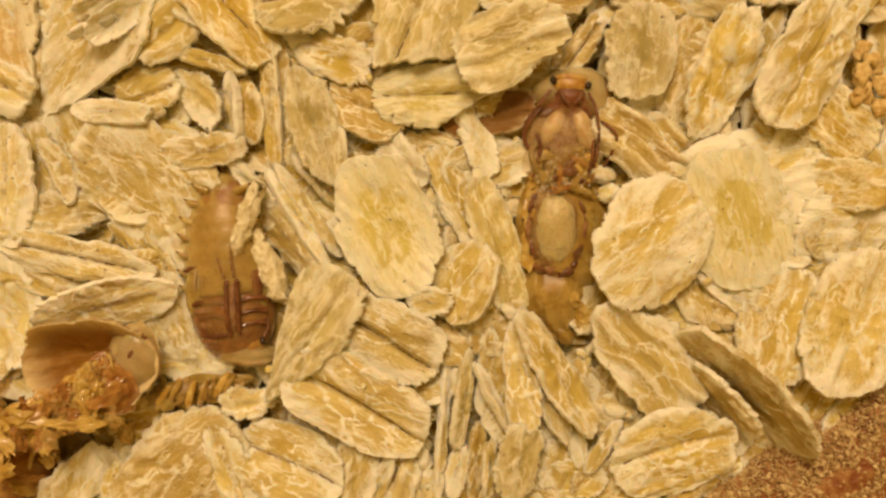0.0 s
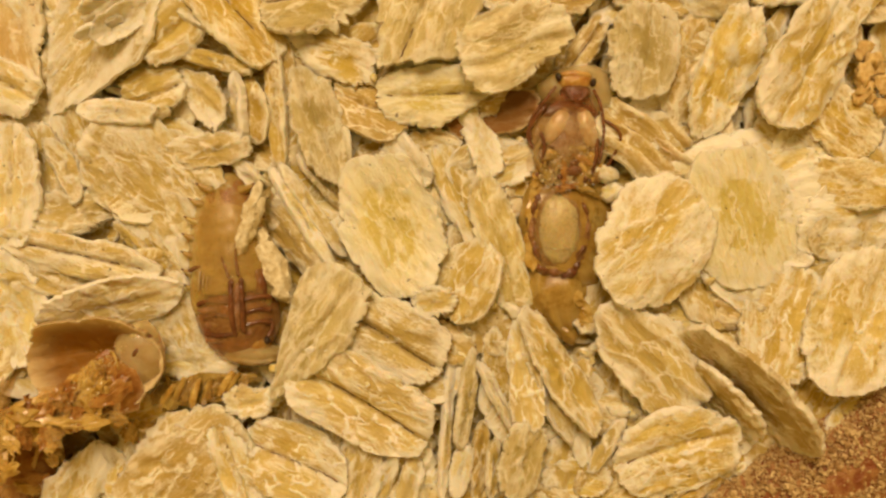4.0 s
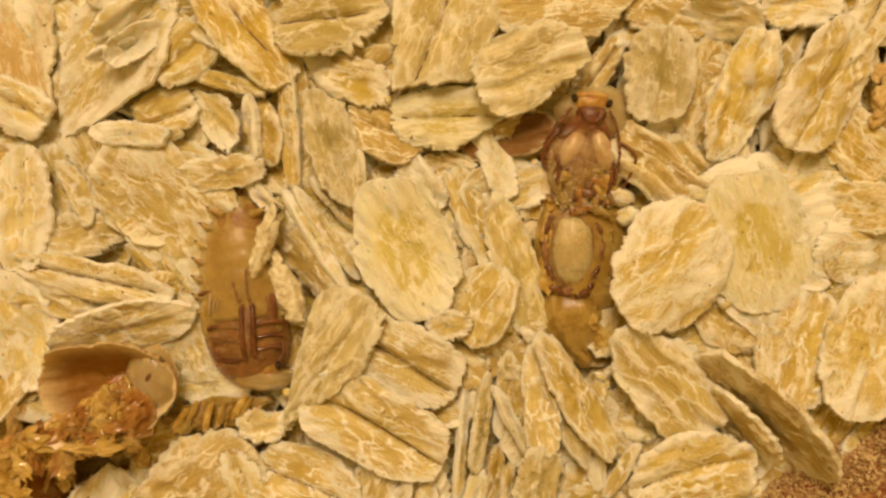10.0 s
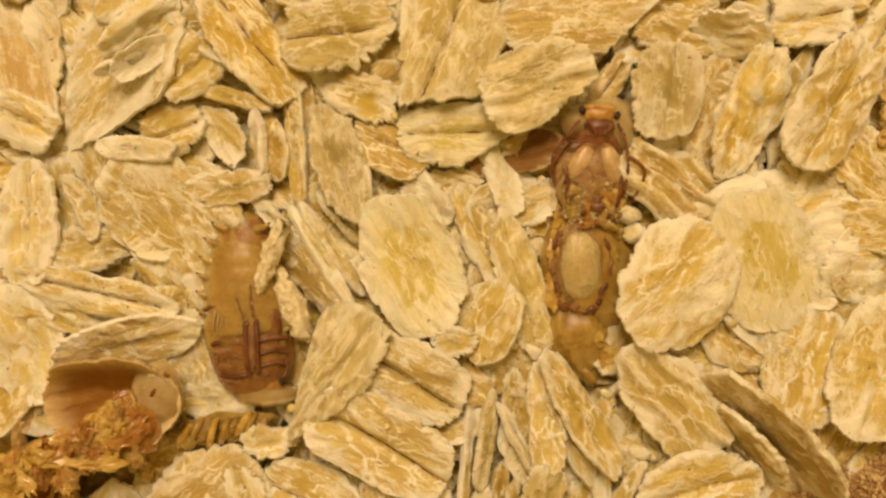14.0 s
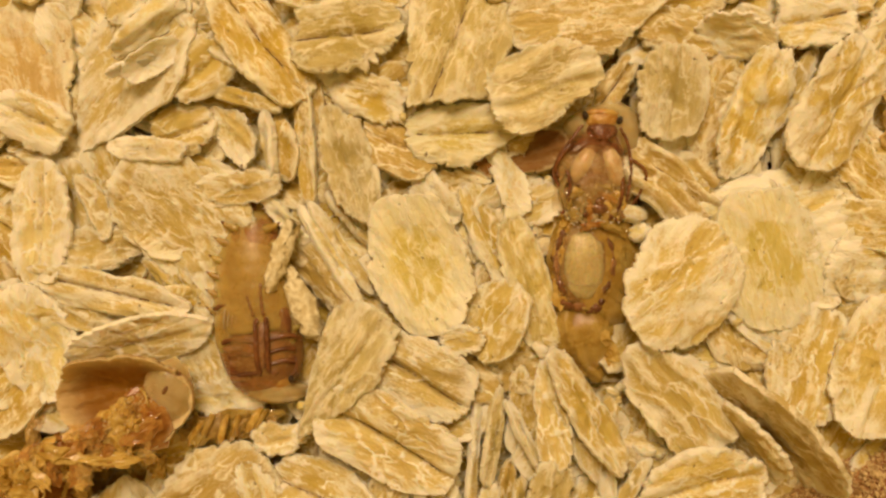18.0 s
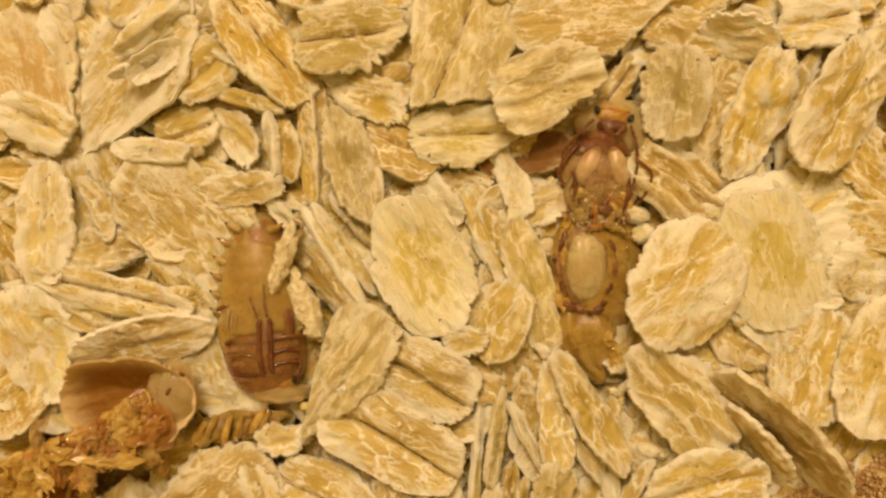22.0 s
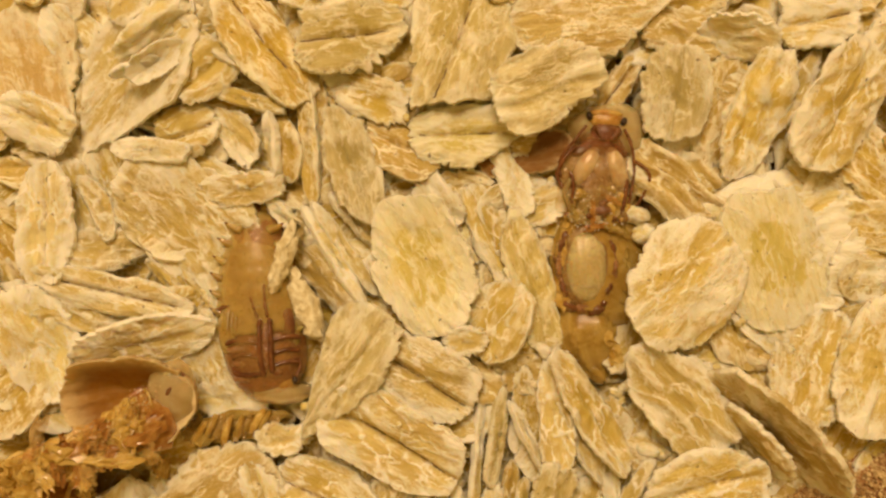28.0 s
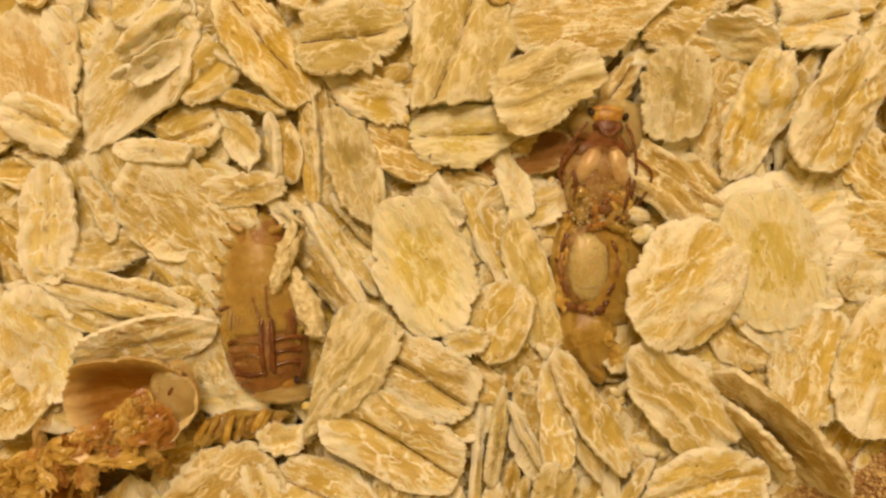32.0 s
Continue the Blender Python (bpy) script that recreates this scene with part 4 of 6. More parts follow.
# ---- the quiet pupa, head towards the lower edge, belly up ----
def resting_pupa():
    root = place("mealworm_pupa", *RESTING, "amber mealworm pupa lying belly up with folded brown legs", "insect pupa")
    ys = [156, 144, 122, 96, 66, 38, 8, -22, -48]
    half = [24, 34, 46, 56, 65, 71, 75, 77, 76]
    cx = [-12, -12, -14, -16, -15, -13, -10, -7, -4]
    fine_y = [156 - 6 * k for k in range(35)]
    st = []
    for y in fine_y:
        w, x = (float(np.interp(-y, [-q for q in ys], row)) for row in (half, cx))
        pinch = 1 - 0.030 * max(0.0, math.cos(2 * math.pi * (y + 48) / 28.0))
        st.append((x, y, w * pinch, 24 - 0.26 * max(0, y - 96), (14 + w * 0.42) * pinch))
    belly = part("abdomen", loft("abdomen", st, PUPA, 40, 0.8, 0.05, 2), root)
    for k in range(2, len(ys)):
        x1, y1, w1 = cx[k], ys[k], half[k]
        for sx in (-1, 1):
            e = x1 + sx * w1
            part("side_tooth", tube("side_tooth", [(e - sx * 24, y1 + 3, 42), (e - sx * 9, y1 + 8, 47), (e + sx * 3, y1 + 15, 50)], 10, 1.2, PUPA), belly)
            part("tooth_tip", tube("tooth_tip", [(e - sx * 1, y1 + 13, 51), (e + sx * 4, y1 + 16, 52)], 2.2, 0.8, BROWN), belly)
    part("dark_band", tube("dark_band", [(-52, 93, 42), (-34, 98, 50), (-10, 101, 53), (16, 97, 46), (26, 93, 40)], 3.4, 2.4, ORANGE, rough=1.6), belly)
    # added veil: the tail's own brown plus the shade over it, as colour
    part("tail_skin", loft("tail_skin", [(-15, 92, 57, 22, 38), (-13, 108, 53, 21, 36), (-12, 126, 43, 18, 31), (-11, 142, 36, 14, 26), (-10, 154, 29, 10, 19), (-9, 162, 20, 7, 12)], RED_VEIL, 28, 3.0, 0.09, 41), belly, "reddish brown wrinkled veil for the tail's brown skin and shade")
    for k, (x, y, turn) in enumerate(((-34, 128, 130), (12, 132, 50), (-24, 150, 115), (2, 154, 70), (-18, 166, 105), (-2, 168, 75))):
        part("tail_shred", shard("tail_shred", x, y, 24, 30, 15, turn, (8, 3), (RED, SACK)[k % 2], 900 + k, 0.3), belly)
    st = [(-4, -44, 70, 24, 40), (0, -70, 74, 24, 46), (6, -100, 70, 24, 48), (12, -128, 60, 24, 44), (16, -146, 46, 24, 34)]
    part("thorax", loft("thorax", st, THORAX, 28, 1.4, 0.05, 3), root, "reddish brown underside of the thorax")
    part("wing_case", oval("wing_case", -52, -42, 48, 46, 22, 14, 88, PUPA, 1.5, 0.06, 4), root)
    part("wing_case", oval("wing_case", 44, -50, 46, 40, 20, 12, 92, PUPA, 1.5, 0.06, 5), root)
    part("wing_patch", oval("wing_patch", 44, -36, 53, 34, 14, 8, 95, MAROON, 2.0, 0.08, 14), root, "dark brown patch on the folded wing")
    part("wing_fold", tube("wing_fold", [(-82, -18, 40), (-66, -6, 53), (-42, -2, 61)], 5.5, 2.2, BROWN), root)
    for k in range(7):
        x = -52 + k * 6.5
        part("wing_rib", tube("wing_rib", [(x, -8 - k % 3 * 4, 63), (x - 1, -26, 66), (x - 2, -44 + k % 2 * 6, 65)], 1.4, 0.9, LOBE), root)
    st = [(26, -124, 56, 26, 26), (22, -138, 66, 26, 34), (20, -150, 62, 26, 34), (19, -161, 48, 26, 28), (18, -169, 26, 26, 16)]
    part("head_shield", loft("head_shield", st, HOOD, 28, 1.2, 0.06, 6), root, "pale translucent shield behind the head")
    head = part("head", oval("head", 36, -131, 42, 26, 20, 17, 40, ORANGE, 1.0, 0.08, 7), root, "orange glossy head")
    part("eye", oval("eye", 14, -130, 58, 9, 7, 6, 70, EYE), head, "black eye")
    part("eye", oval("eye", 58, -126, 56, 7, 5, 6, 100, EYE), head, "black eye")
    part("jaw", oval("jaw", 26, -112, 62, 14, 9, 9, 0, BROWN, 1.2, 0.15, 8), head)
    # folded legs: thighs across the body, shins and feet down the middle
    for y, x0, bow in ((-64, -55, 3), (-88, -44, 4), (-112, -42, -5)):
        part("thigh", tube("thigh", [(x0 - 4, y - 3, 56), (x0 + 12, y + bow, 63), (-18, y + bow, 69), (10, y - 1, 71)], 4.6, 3.8, MAROON), root)
        part("thigh_membrane", oval("thigh_membrane", x0 + 24, y - 11, 58, 27, 8, 9, 4, RED, 0.8, 0.1, 9), root)
    for y in (-58, -80, -100):
        part("thigh", tube("thigh", [(66, y + 4, 54), (48, y + 6, 64), (20, y - 1, 72)], 4.4, 3.6, MAROON), root)
    part("shin", tube("shin", [(10, -118, 72), (4, -84, 78), (2, -44, 76), (0, -26, 72)], 4.8, 3.8, MAROON), root)
    part("shin", tube("shin", [(24, -112, 72), (22, -80, 78), (20, -40, 76), (18, -22, 72)], 4.8, 3.8, MAROON), root)
    part("breast_plate", oval("breast_plate", 12, -70, 72, 42, 9, 6, 91, RED, 0.6, 0.1, 2), root)
    part("foot", tube("foot", [(-2, -22, 70), (-10, -2, 68), (-17, 20, 66), (-26, 40, 62)], 3.4, 2.2, BROWN, 0.35, 5), root)
    part("foot", tube("foot", [(14, -20, 70), (9, 6, 68), (7, 36, 66)], 3.4, 2.4, BROWN, 0.35, 4), root)
    part("knee", oval("knee", 2, -30, 74, 8, 5, 5, 80, MAROON), root)
    part("knee", oval("knee", 19, -28, 74, 8, 5, 5, 95, MAROON), root)
    st = [(-14, 120, 40, 24, 35), (-15, 66, 61, 24, 46), (-10, 8, 71, 24, 50), (-4, -40, 74, 24, 52), (4, -80, 74, 24, 52), (12, -116, 66, 24, 48), (17, -144, 54, 24, 40), (19, -164, 36, 24, 26)]
    part("cuticle", loft("cuticle", st, CUTICLE, 32, 1.6, 0.05, 11), root, "clear amber outer skin")
    part("antenna", tube("antenna", [(60, -118, 60), (68, -104, 58), (64, -86, 58)], 4, 2.4, BROWN, 0.3, 6), root)
    return root


# ---- the waking pupa, head up, shedding its skin ----
def waking_pupa():
    root = place("mealworm_pupa", *WAKING, "pale wriggling mealworm pupa belly up, coming out of its skin", "insect pupa")
    head = part("head", oval("head", 8, 142, 34, 31, 21, 19, 0, ORANGE, 1.0, 0.08, 1), root, "glossy orange head with dark eyes")
    part("head_shield", loft("head_shield", [(4, 92, 60, 14, 20), (12, 112, 70, 16, 26), (15, 134, 70, 18, 28), (15, 154, 57, 20, 24), (13, 170, 34, 20, 15)], HOOD, 28, 1.0, 0.06, 2), head, "pale translucent shield behind the head")
    for x, y in ((-21, 148), (37, 139)):
        part("eye", oval("eye", x, y, 46, 7.5, 5.5, 6, 110 if x < 0 else 65, EYE), head, "black eye")
    part("brow", oval("brow", 8, 152, 42, 28, 8, 10, -3, ORANGE, 0.6, 0.1, 3), head)
    part("mouth", oval("mouth", 7, 122, 46, 26, 13, 9, 0, MAROON, 3.4, 0.2, 4), head)
    part("jaw", tube("jaw", [(-10, 128, 56), (-4, 112, 60), (4, 106, 60)], 5, 2.5, BROWN), head)
    part("jaw", tube("jaw", [(24, 126, 56), (18, 112, 60), (10, 106, 60)], 5, 2.5, BROWN), head)
    part("feeler", tube("feeler", [(-26, 132, 50), (-42, 112, 50), (-58, 92, 44), (-70, 70, 38), (-66, 44, 36)], 3.4, 3.0, BROWN, 0.5, 13), head)
    part("feeler", tube("feeler", [(36, 126, 52), (46, 104, 54), (52, 78, 54), (53, 46, 52), (46, 0, 48)], 3.4, 3.0, BROWN, 0.5, 17), head)
    thorax = part("thorax", loft("thorax", [(0, -22, 38, 14, 24), (0, 6, 58, 14, 32), (0, 40, 66, 14, 36), (2, 76, 66, 14, 36), (4, 104, 52, 14, 28)], PUPA_PALE, 28, 2.0, 0.05, 5), root, "pale underside of the thorax")
    for x, y, rx, ry, turn in ((-24, 98, 24, 13, 28), (28, 96, 22, 12, -24), (4, 104, 22, 10, 0), (3, 86, 10, 14, 90)):
        part("collar_fold", oval("collar_fold", x, y, 36, rx, ry, 9, turn, MAROON, 3.0, 0.09, x), thorax, "reddish brown fold below the mouth")
    part("collar_skin", loft("collar_skin", [(3, 88, 58, 12, 36), (4, 98, 54, 14, 39), (5, 110, 46, 18, 40), (7, 126, 30, 24, 34)], RED_VEIL, 36, 8.0, 0.13, 31), thorax, "red brown translucent collar skin")
    part("hip", oval("hip", -22, 70, 41, 36, 17, 14, 60, LOBE, 2.0, 0.07, 7), thorax)
    part("hip", oval("hip", 29, 66, 42, 38, 17, 14, 108, LOBE, 2.0, 0.07, 8), thorax)
    part("hip", oval("hip", -6, 42, 38, 28, 10, 11, 72, LOBE, 2.0, 0.07, 17), thorax)
    part("hip", oval("hip", 14, 40, 38, 28, 10, 11, 104, LOBE, 2.0, 0.07, 18), thorax)
    for k, (x, y, r) in enumerate(((-40, 20, 17), (-22, 6, 19), (6, 0, 20), (30, 8, 18), (44, 24, 15), (-34, -14, 18), (-8, -20, 17), (20, -18, 18), (40, -12, 16), (2, 22, 18), (-16, 32, 15), (22, 32, 14))):
        part("soft_lump", oval("soft_lump", x, y, 34, r, r * 0.8, 13, 37 * k, (PUPA_PALE, GLAZE, LOBE, SACK)[k % 4], 5.0, 0.11, 60 + k, 24), thorax, "lumpy translucent amber tissue")
    for k, (x, y, r) in enumerate(((-56, -12, 4.5), (-18, -16, 5.5), (-18, -34, 4), (26, -18, 5), (6, 6, 7), (10, 10, 4), (34, -24, 4), (-30, 34, 3))):
        part("dark_spot", oval("dark_spot", x, y, 46, r, r * 0.8, 4, 50 * k, BROWN, 1.2, 0.2, 80 + k, 14), thorax)
    part("breast", oval("breast", 0, 26, 38, 36, 24, 9, 0, PUPA_PALE, 7.0, 0.10, 9), thorax)
    part("wing_case", oval("wing_case", -56, 30, 20, 62, 16, 18, 84, VEIL, 2.0, 0.08, 10), thorax)
    part("wing_case", oval("wing_case", 58, 36, 18, 72, 18, 16, 96, VEIL, 2.0, 0.08, 11), thorax)
    part("leg", tube("leg", [(-40, 104, 44), (-62, 78, 40), (-70, 52, 36), (-54, 24, 38)], 4, 3, MAROON), thorax)
    part("leg", tube("leg", [(-50, 60, 46), (-44, 36, 48), (-46, 8, 44), (-34, -18, 42)], 3.6, 2.4, MAROON), thorax)
    part("leg", tube("leg", [(58, 80, 44), (78, 64, 48), (84, 48, 48), (74, 22, 46), (62, 0, 40)], 3.0, 2.2, MAROON), thorax)
    part("leg", tube("leg", [(44, 50, 48), (44, 22, 48), (36, -8, 46), (20, -26, 44)], 4, 3, MAROON), thorax)
    for k, (x0, y0, x1, y1, x2, y2) in enumerate(((-34, 60, -58, 26, -42, -14), (-30, 30, -46, 4, -26, -24), (36, 58, 60, 30, 44, -4), (32, 24, 50, 2, 30, -28), (-14, 8, -24, -8, -12, -30), (16, 8, 26, -10, 14, -34))):
        part("amber_leg", tube("amber_leg", [(x0, y0, 42), (x1, y1, 40), (x2, y2, 40)], 7, 4.5, (GLAZE, HUSK)[k % 2], rough=1.6), thorax, "translucent amber folded leg")
    part("knee", oval("knee", 6, -6, 46, 14, 9, 8, 10, BROWN, 1.2, 0.2, 12), thorax)
    abdomen = part("abdomen", loft("abdomen", [(-14, -176, 34, 8, 16), (-15, -160, 44, 10, 24), (-14, -130, 50, 12, 31), (-14, -95, 51, 13, 34), (-12, -62, 46, 13, 32), (-4, -36, 36, 12, 25), (0, -16, 34, 10, 20)], PUPA_PALE, 28, 1.6, 0.06, 13), root)
    belly = part("belly", oval("belly", -15, -98, 32, 61, 36, 19, 90, BELLY, 2.6, 0.09, 14, 36), abdomen, "pale greenish cream belly")
    for y, w in ((-66, 27), (-88, 33), (-110, 33), (-132, 26)):
        part("belly_fold", tube("belly_fold", [(-15 - w, y + 2, 38), (-15 - w * 0.4, y - 2, 47.0), (-15 + w * 0.4, y - 2, 46.4), (-15 + w, y + 2, 38)], 1.0, 0.9, BELLY), belly)
    for i in range(6):
        y = -46 - 20 * i
        w = (40, 48, 50, 50, 47, 40)[i]
        for sx in (-1, 1):
            part("side_plate", oval("side_plate", -14 + sx * w * 0.93, y, 17, 14, 9, 18, 78 if sx < 0 else 102, (MAROON, VEIL)[(i + (sx > 0)) % 2], 3.5, 0.08, i * sx), abdomen)
    for k, (x, y, rx, ry, turn) in enumerate(((-58, -62, 16, 5, 70), (-62, -100, 22, 6, 92), (-54, -138, 15, 6, 110), (30, -66, 17, 6, 110), (33, -104, 20, 6, 88), (20, -140, 18, 8, 60), (-44, -168, 15, 7, -30), (-22, -172, 14, 8, 5), (2, -174, 15, 9, 20), (14, -160, 10, 7, 70))):
        part("dark_plate", oval("dark_plate", x, y, 31, rx, ry, 8, turn, (MAROON, RED)[k % 3 == 1], 4.0, 0.12, 20 + k, 18), abdomen, "dark red plate showing through the skin")
    for x, bow in ((-60, -5), (31, 5)):
        part("dark_rim", tube("dark_rim", [(x - 1.8 * bow, -48, 31), (x, -72, 33), (x + bow * 0.6, -98, 33), (x, -126, 32), (x - 2.4 * bow, -152, 31)], 3.6, 3.0, RED, rough=4.0), abdomen, "dark red rim showing through the skin")
    for x, y, turn, L_ in ((-30, 20, 20, 34), (20, 14, 150, 38), (-10, -8, 95, 36), (34, -6, 60, 30), (-40, -8, 110, 30), (8, 34, 170, 30), (-6, -34, 10, 40), (24, -36, 160, 34)):
        part("skin_shred", shard("skin_shred", x, y, 44, L_, 13, turn, (6, 5), (SACK, HUSK_DARK)[L_ > 34], 700 + x, 0.6), thorax, "crumpled glossy amber skin at the waist")
    st = [(0, -30, 40, 12, 36), (0, 0, 62, 12, 44), (0, 40, 72, 12, 46), (3, 80, 70, 12, 46), (5, 108, 54, 12, 40)]
    part("cuticle", loft("cuticle", st, CLEAR, 32, 3.0, 0.06, 12), thorax, "clear amber outer skin")
    st = [(-14, -182, 40, 8, 28), (-15, -160, 54, 10, 36), (-14, -126, 60, 11, 42), (-13, -92, 61, 11, 43), (-11, -58, 55, 11, 40), (-4, -30, 44, 10, 34)]
    part("cuticle", loft("cuticle", st, CLEAR, 32, 3.0, 0.06, 15), abdomen, "clear amber outer skin")
    st = [(0, -200, 62, 2, 24), (0, -170, 76, 4, 30), (0, -130, 83, 5, 33), (0, -90, 84, 5, 33), (2, -50, 80, 5, 32), (4, -14, 76, 5, 29), (6, 30, 70, 3, 22)]
    part("skin_sheath", loft("skin_sheath", st, SACK, 40, 6.0, 0.07, 19), root, "amber shed skin still round the tail")
    for x, y, L_, turn in ((-58, -60, 70, 80), (44, -70, 80, 98), (48, -130, 70, 84), (-62, -140, 60, 96), (40, -20, 60, 100), (-48, -14, 50, 70)):
        part("skin_sheet", shard("skin_sheet", x, y, 26, L_, 26, turn, (10, 6), (HUSK, SACK)[x > 0], 500 + abs(x), 0.4), root)
    rng = np.random.default_rng(77)
    spots = [(rng.normal(0, 20), rng.normal(-24, 9), 42 + rng.uniform(-8, 5), rng.uniform(1.0, 3.2)) for _ in range(120)]
    spots += [(rng.uniform(-44, 44), rng.normal(18, 14), 50 + rng.uniform(-6, 6), rng.uniform(0.8, 2.2)) for _ in range(40)]
    part("oat_dust", grains("oat_dust", spots, OAT["p"], 78), thorax, "pale crumbs stuck to the waist")["kind"] = "stuff"
    return head, thorax, abdomen


def shed_skin():
    """The crumpled skin in which the tail of the waking pupa still sits."""
    root = place("shed_skin", *SKIN, "crumpled glossy amber shed skin below a pupa", "shed skin")
    sack = part("skin_sack", loft("skin_sack", [(-6, 100, 30, 0, 8), (-4, 80, 44, 2, 18), (-5, 56, 56, 6, 26), (-6, 28, 60, 8, 31), (-3, 0, 55, 8, 30), (4, -28, 46, 5, 24), (12, -52, 28, 0, 14), (20, -66, 10, -2, 6)], SACK, 56, 9.0, 0.10, 22), root, "wrinkled amber sack of shed skin")
    for x0, y0, x1, y1, up in ((-50, 50, 44, 40, 10),):
        part("skin_fold", tube("skin_fold", [(x0, y0, 20), (x0 * 0.65 + x1 * 0.35, y0 * 0.65 + y1 * 0.35 + up, 35), (x0 * 0.3 + x1 * 0.7, y0 * 0.3 + y1 * 0.7 + up * 0.6, 35), (x1, y1, 18)], 3.2, 2.0, SACK, rough=2.0), sack)
    part("skin_tip", oval("skin_tip", 14, -54, 4, 26, 16, 12, -50, SACK, 4.0, 0.1, 3), root)
    part("skin_sheet", shard("skin_sheet", 34, -20, 18, 80, 44, -55, (20, 10), HUSK, 7), root)
    part("skin_sheet", shard("skin_sheet", -8, 72, 26, 100, 26, 4, (15, 0), HUSK, 8), root)
    return root


def dead_shell():
    """The empty brown shell on the cupped flake, with a pale hood."""
    root = place("empty_insect_shell", *SHELL, "broken glossy amber insect shell, crumpled on an oat flake", "shed skin")
    line = [(66, 38, 40), (42, 14, 44), (14, -8, 44), (-16, -26, 42), (-48, -44, 40), (-82, -56, 38), (-118, -66, 36), (-150, -78, 34), (-184, -92, 32), (-216, -106, 28)]
    for i in range(len(line) - 1):
        (x0, y0, w0), (x1, y1, w1) = line[i], line[i + 1]
        st = [(x0, y0, w0 * 0.85, 14, 24), (x0 * 0.7 + x1 * 0.3, y0 * 0.7 + y1 * 0.3, w0, 16, 34), (x0 * 0.2 + x1 * 0.8, y0 * 0.2 + y1 * 0.8, w1, 16, 32), (x1 - 4, y1 - 3, w1 * 0.82, 14, 22)]
        part("shell_ring", loft("shell_ring", st, (HUSK_DARK, HUSK)[int(i % 3 != 0)], 34, 9.0, 0.10, 40 + i, flat=True), root)
    for i in range(len(line) - 1):
        (x0, y0, w0), (x1, y1, w1) = line[i], line[i + 1]
        d = Vector((x1 - x0, y1 - y0)).normalized()
        for f in (0.2, 0.7):
            x, y, w = x0 + (x1 - x0) * f, y0 + (y1 - y0) * f, w0 * 0.92
            bow = [(x - d.y * w * k + d.x * 9 * math.sin(3 * k + i), y + d.x * w * k + d.y * 9 * math.sin(3 * k + i), 14 + 34 * math.sqrt(1 - k * k)) for k in ((-0.96, -0.6, -0.2, 0.2), (-0.3, 0.1, 0.5, 0.96), (-0.8, -0.3, 0.3, 0.9))[(i + int(f > 0.5)) % 3]]
            part("shell_rib", tube("shell_rib", bow, 2.6, 2.0, (HUSK, VEIL, HUSK)[i % 3], rough=2.2), root)
    hood = part("hood", loft("hood", [(78, 0, 28, 10, 12), (82, 28, 38, 13, 19), (83, 58, 42, 14, 22), (78, 86, 36, 13, 19), (72, 102, 22, 12, 10)], HOOD, 26, 1.5, 0.05, 50), root, "pale translucent hood with two dark dots")
    part("dark_dot", oval("dark_dot", 106, 84, 30, 4, 3, 3, 80, BROWN), hood)
    part("dark_dot", oval("dark_dot", 84, 58, 36, 8, 3.5, 3, 60, BROWN), hood)
    part("head_capsule", oval("head_capsule", 58, 0, 30, 42, 36, 22, -60, HUSK_DARK, 7.0, 0.05, 51), root, "orange brown domed head capsule")
    rng = np.random.default_rng(61)
    for i in range(42):
        t = rng.uniform(0, 1.3)
        x, y = 60 - 200 * t + rng.normal(0, 14), 10 - 96 * t + rng.normal(0, 22)
        part("shell_flake", shard("shell_flake", x, y, 50 + rng.normal(0, 5), rng.uniform(30, 78), rng.uniform(18, 40), rng.uniform(0, 180), (rng.normal(0, 30), rng.normal(0, 26)), (HUSK, VEIL, HUSK_DARK, HUSK)[i % 4], 200 + i, 0.5), root)
    spots = []
    for _ in range(220):
        t = rng.uniform(-0.55, 1)
        spots.append((34 - 56 * t + rng.normal(0, 9), 30 - 60 * t + rng.normal(0, 9), 57 + rng.uniform(-8, 6), rng.uniform(0.8, 2.4)))
    part("oat_dust", grains("oat_dust", spots, CRUST_PALE, 62), root, "pale floury crumbs in the shell")["kind"] = "stuff"
    return root


def ribbed_skin():
    root = place("ribbed_skin", *RIBBED, "curled strip of ribbed amber shed skin on the oats", "shed skin")
    rng = np.random.default_rng(70)
    part("skin_base", shard("skin_base", -60, -14, 4, 50, 44, 70, (0, 20), SACK, 90), root)
    part("skin_base", shard("skin_base", 0, -6, -2, 150, 46, 9, (0, 0), SACK, 91, 0.1), root)
    for i in range(9):
        x = -62 + i * 16.0 + rng.normal(0, 2)
        y = -8 + 0.16 * x + 5 * math.sin(i * 1.3)
        h = 25 - 0.10 * abs(x + 20)
        lean = rng.uniform(6, 14)
        part("rib", loft("rib", [(x - lean, y - h, 4, 2, 6), (x - lean * 0.4, y - h * 0.4, rng.uniform(6, 9), 9, 10), (x + lean * 0.4, y + h * 0.4, rng.uniform(5, 8), 9, 9), (x + lean, y + h, 3.5, 3, 6)], (HUSK, SACK, VEIL)[i % 3], 14, 5.0, 0.12, 70 + i, flat=i % 2 == 0), root)
    return root


def scrap_skin():
    root = place("skin_scrap", *SCRAP, "small torn scrap of yellow shed skin", "shed skin")
    rng = np.random.default_rng(95)
    for i in range(8):
        part("skin_sheet", shard("skin_sheet", rng.normal(0, 26), rng.normal(0, 18), rng.normal(4, 5), rng.uniform(26, 56), rng.uniform(16, 30), rng.uniform(0, 180), (rng.normal(0, 25), rng.normal(0, 25)), HUSK, 300 + i, 0.4), root)
    return root


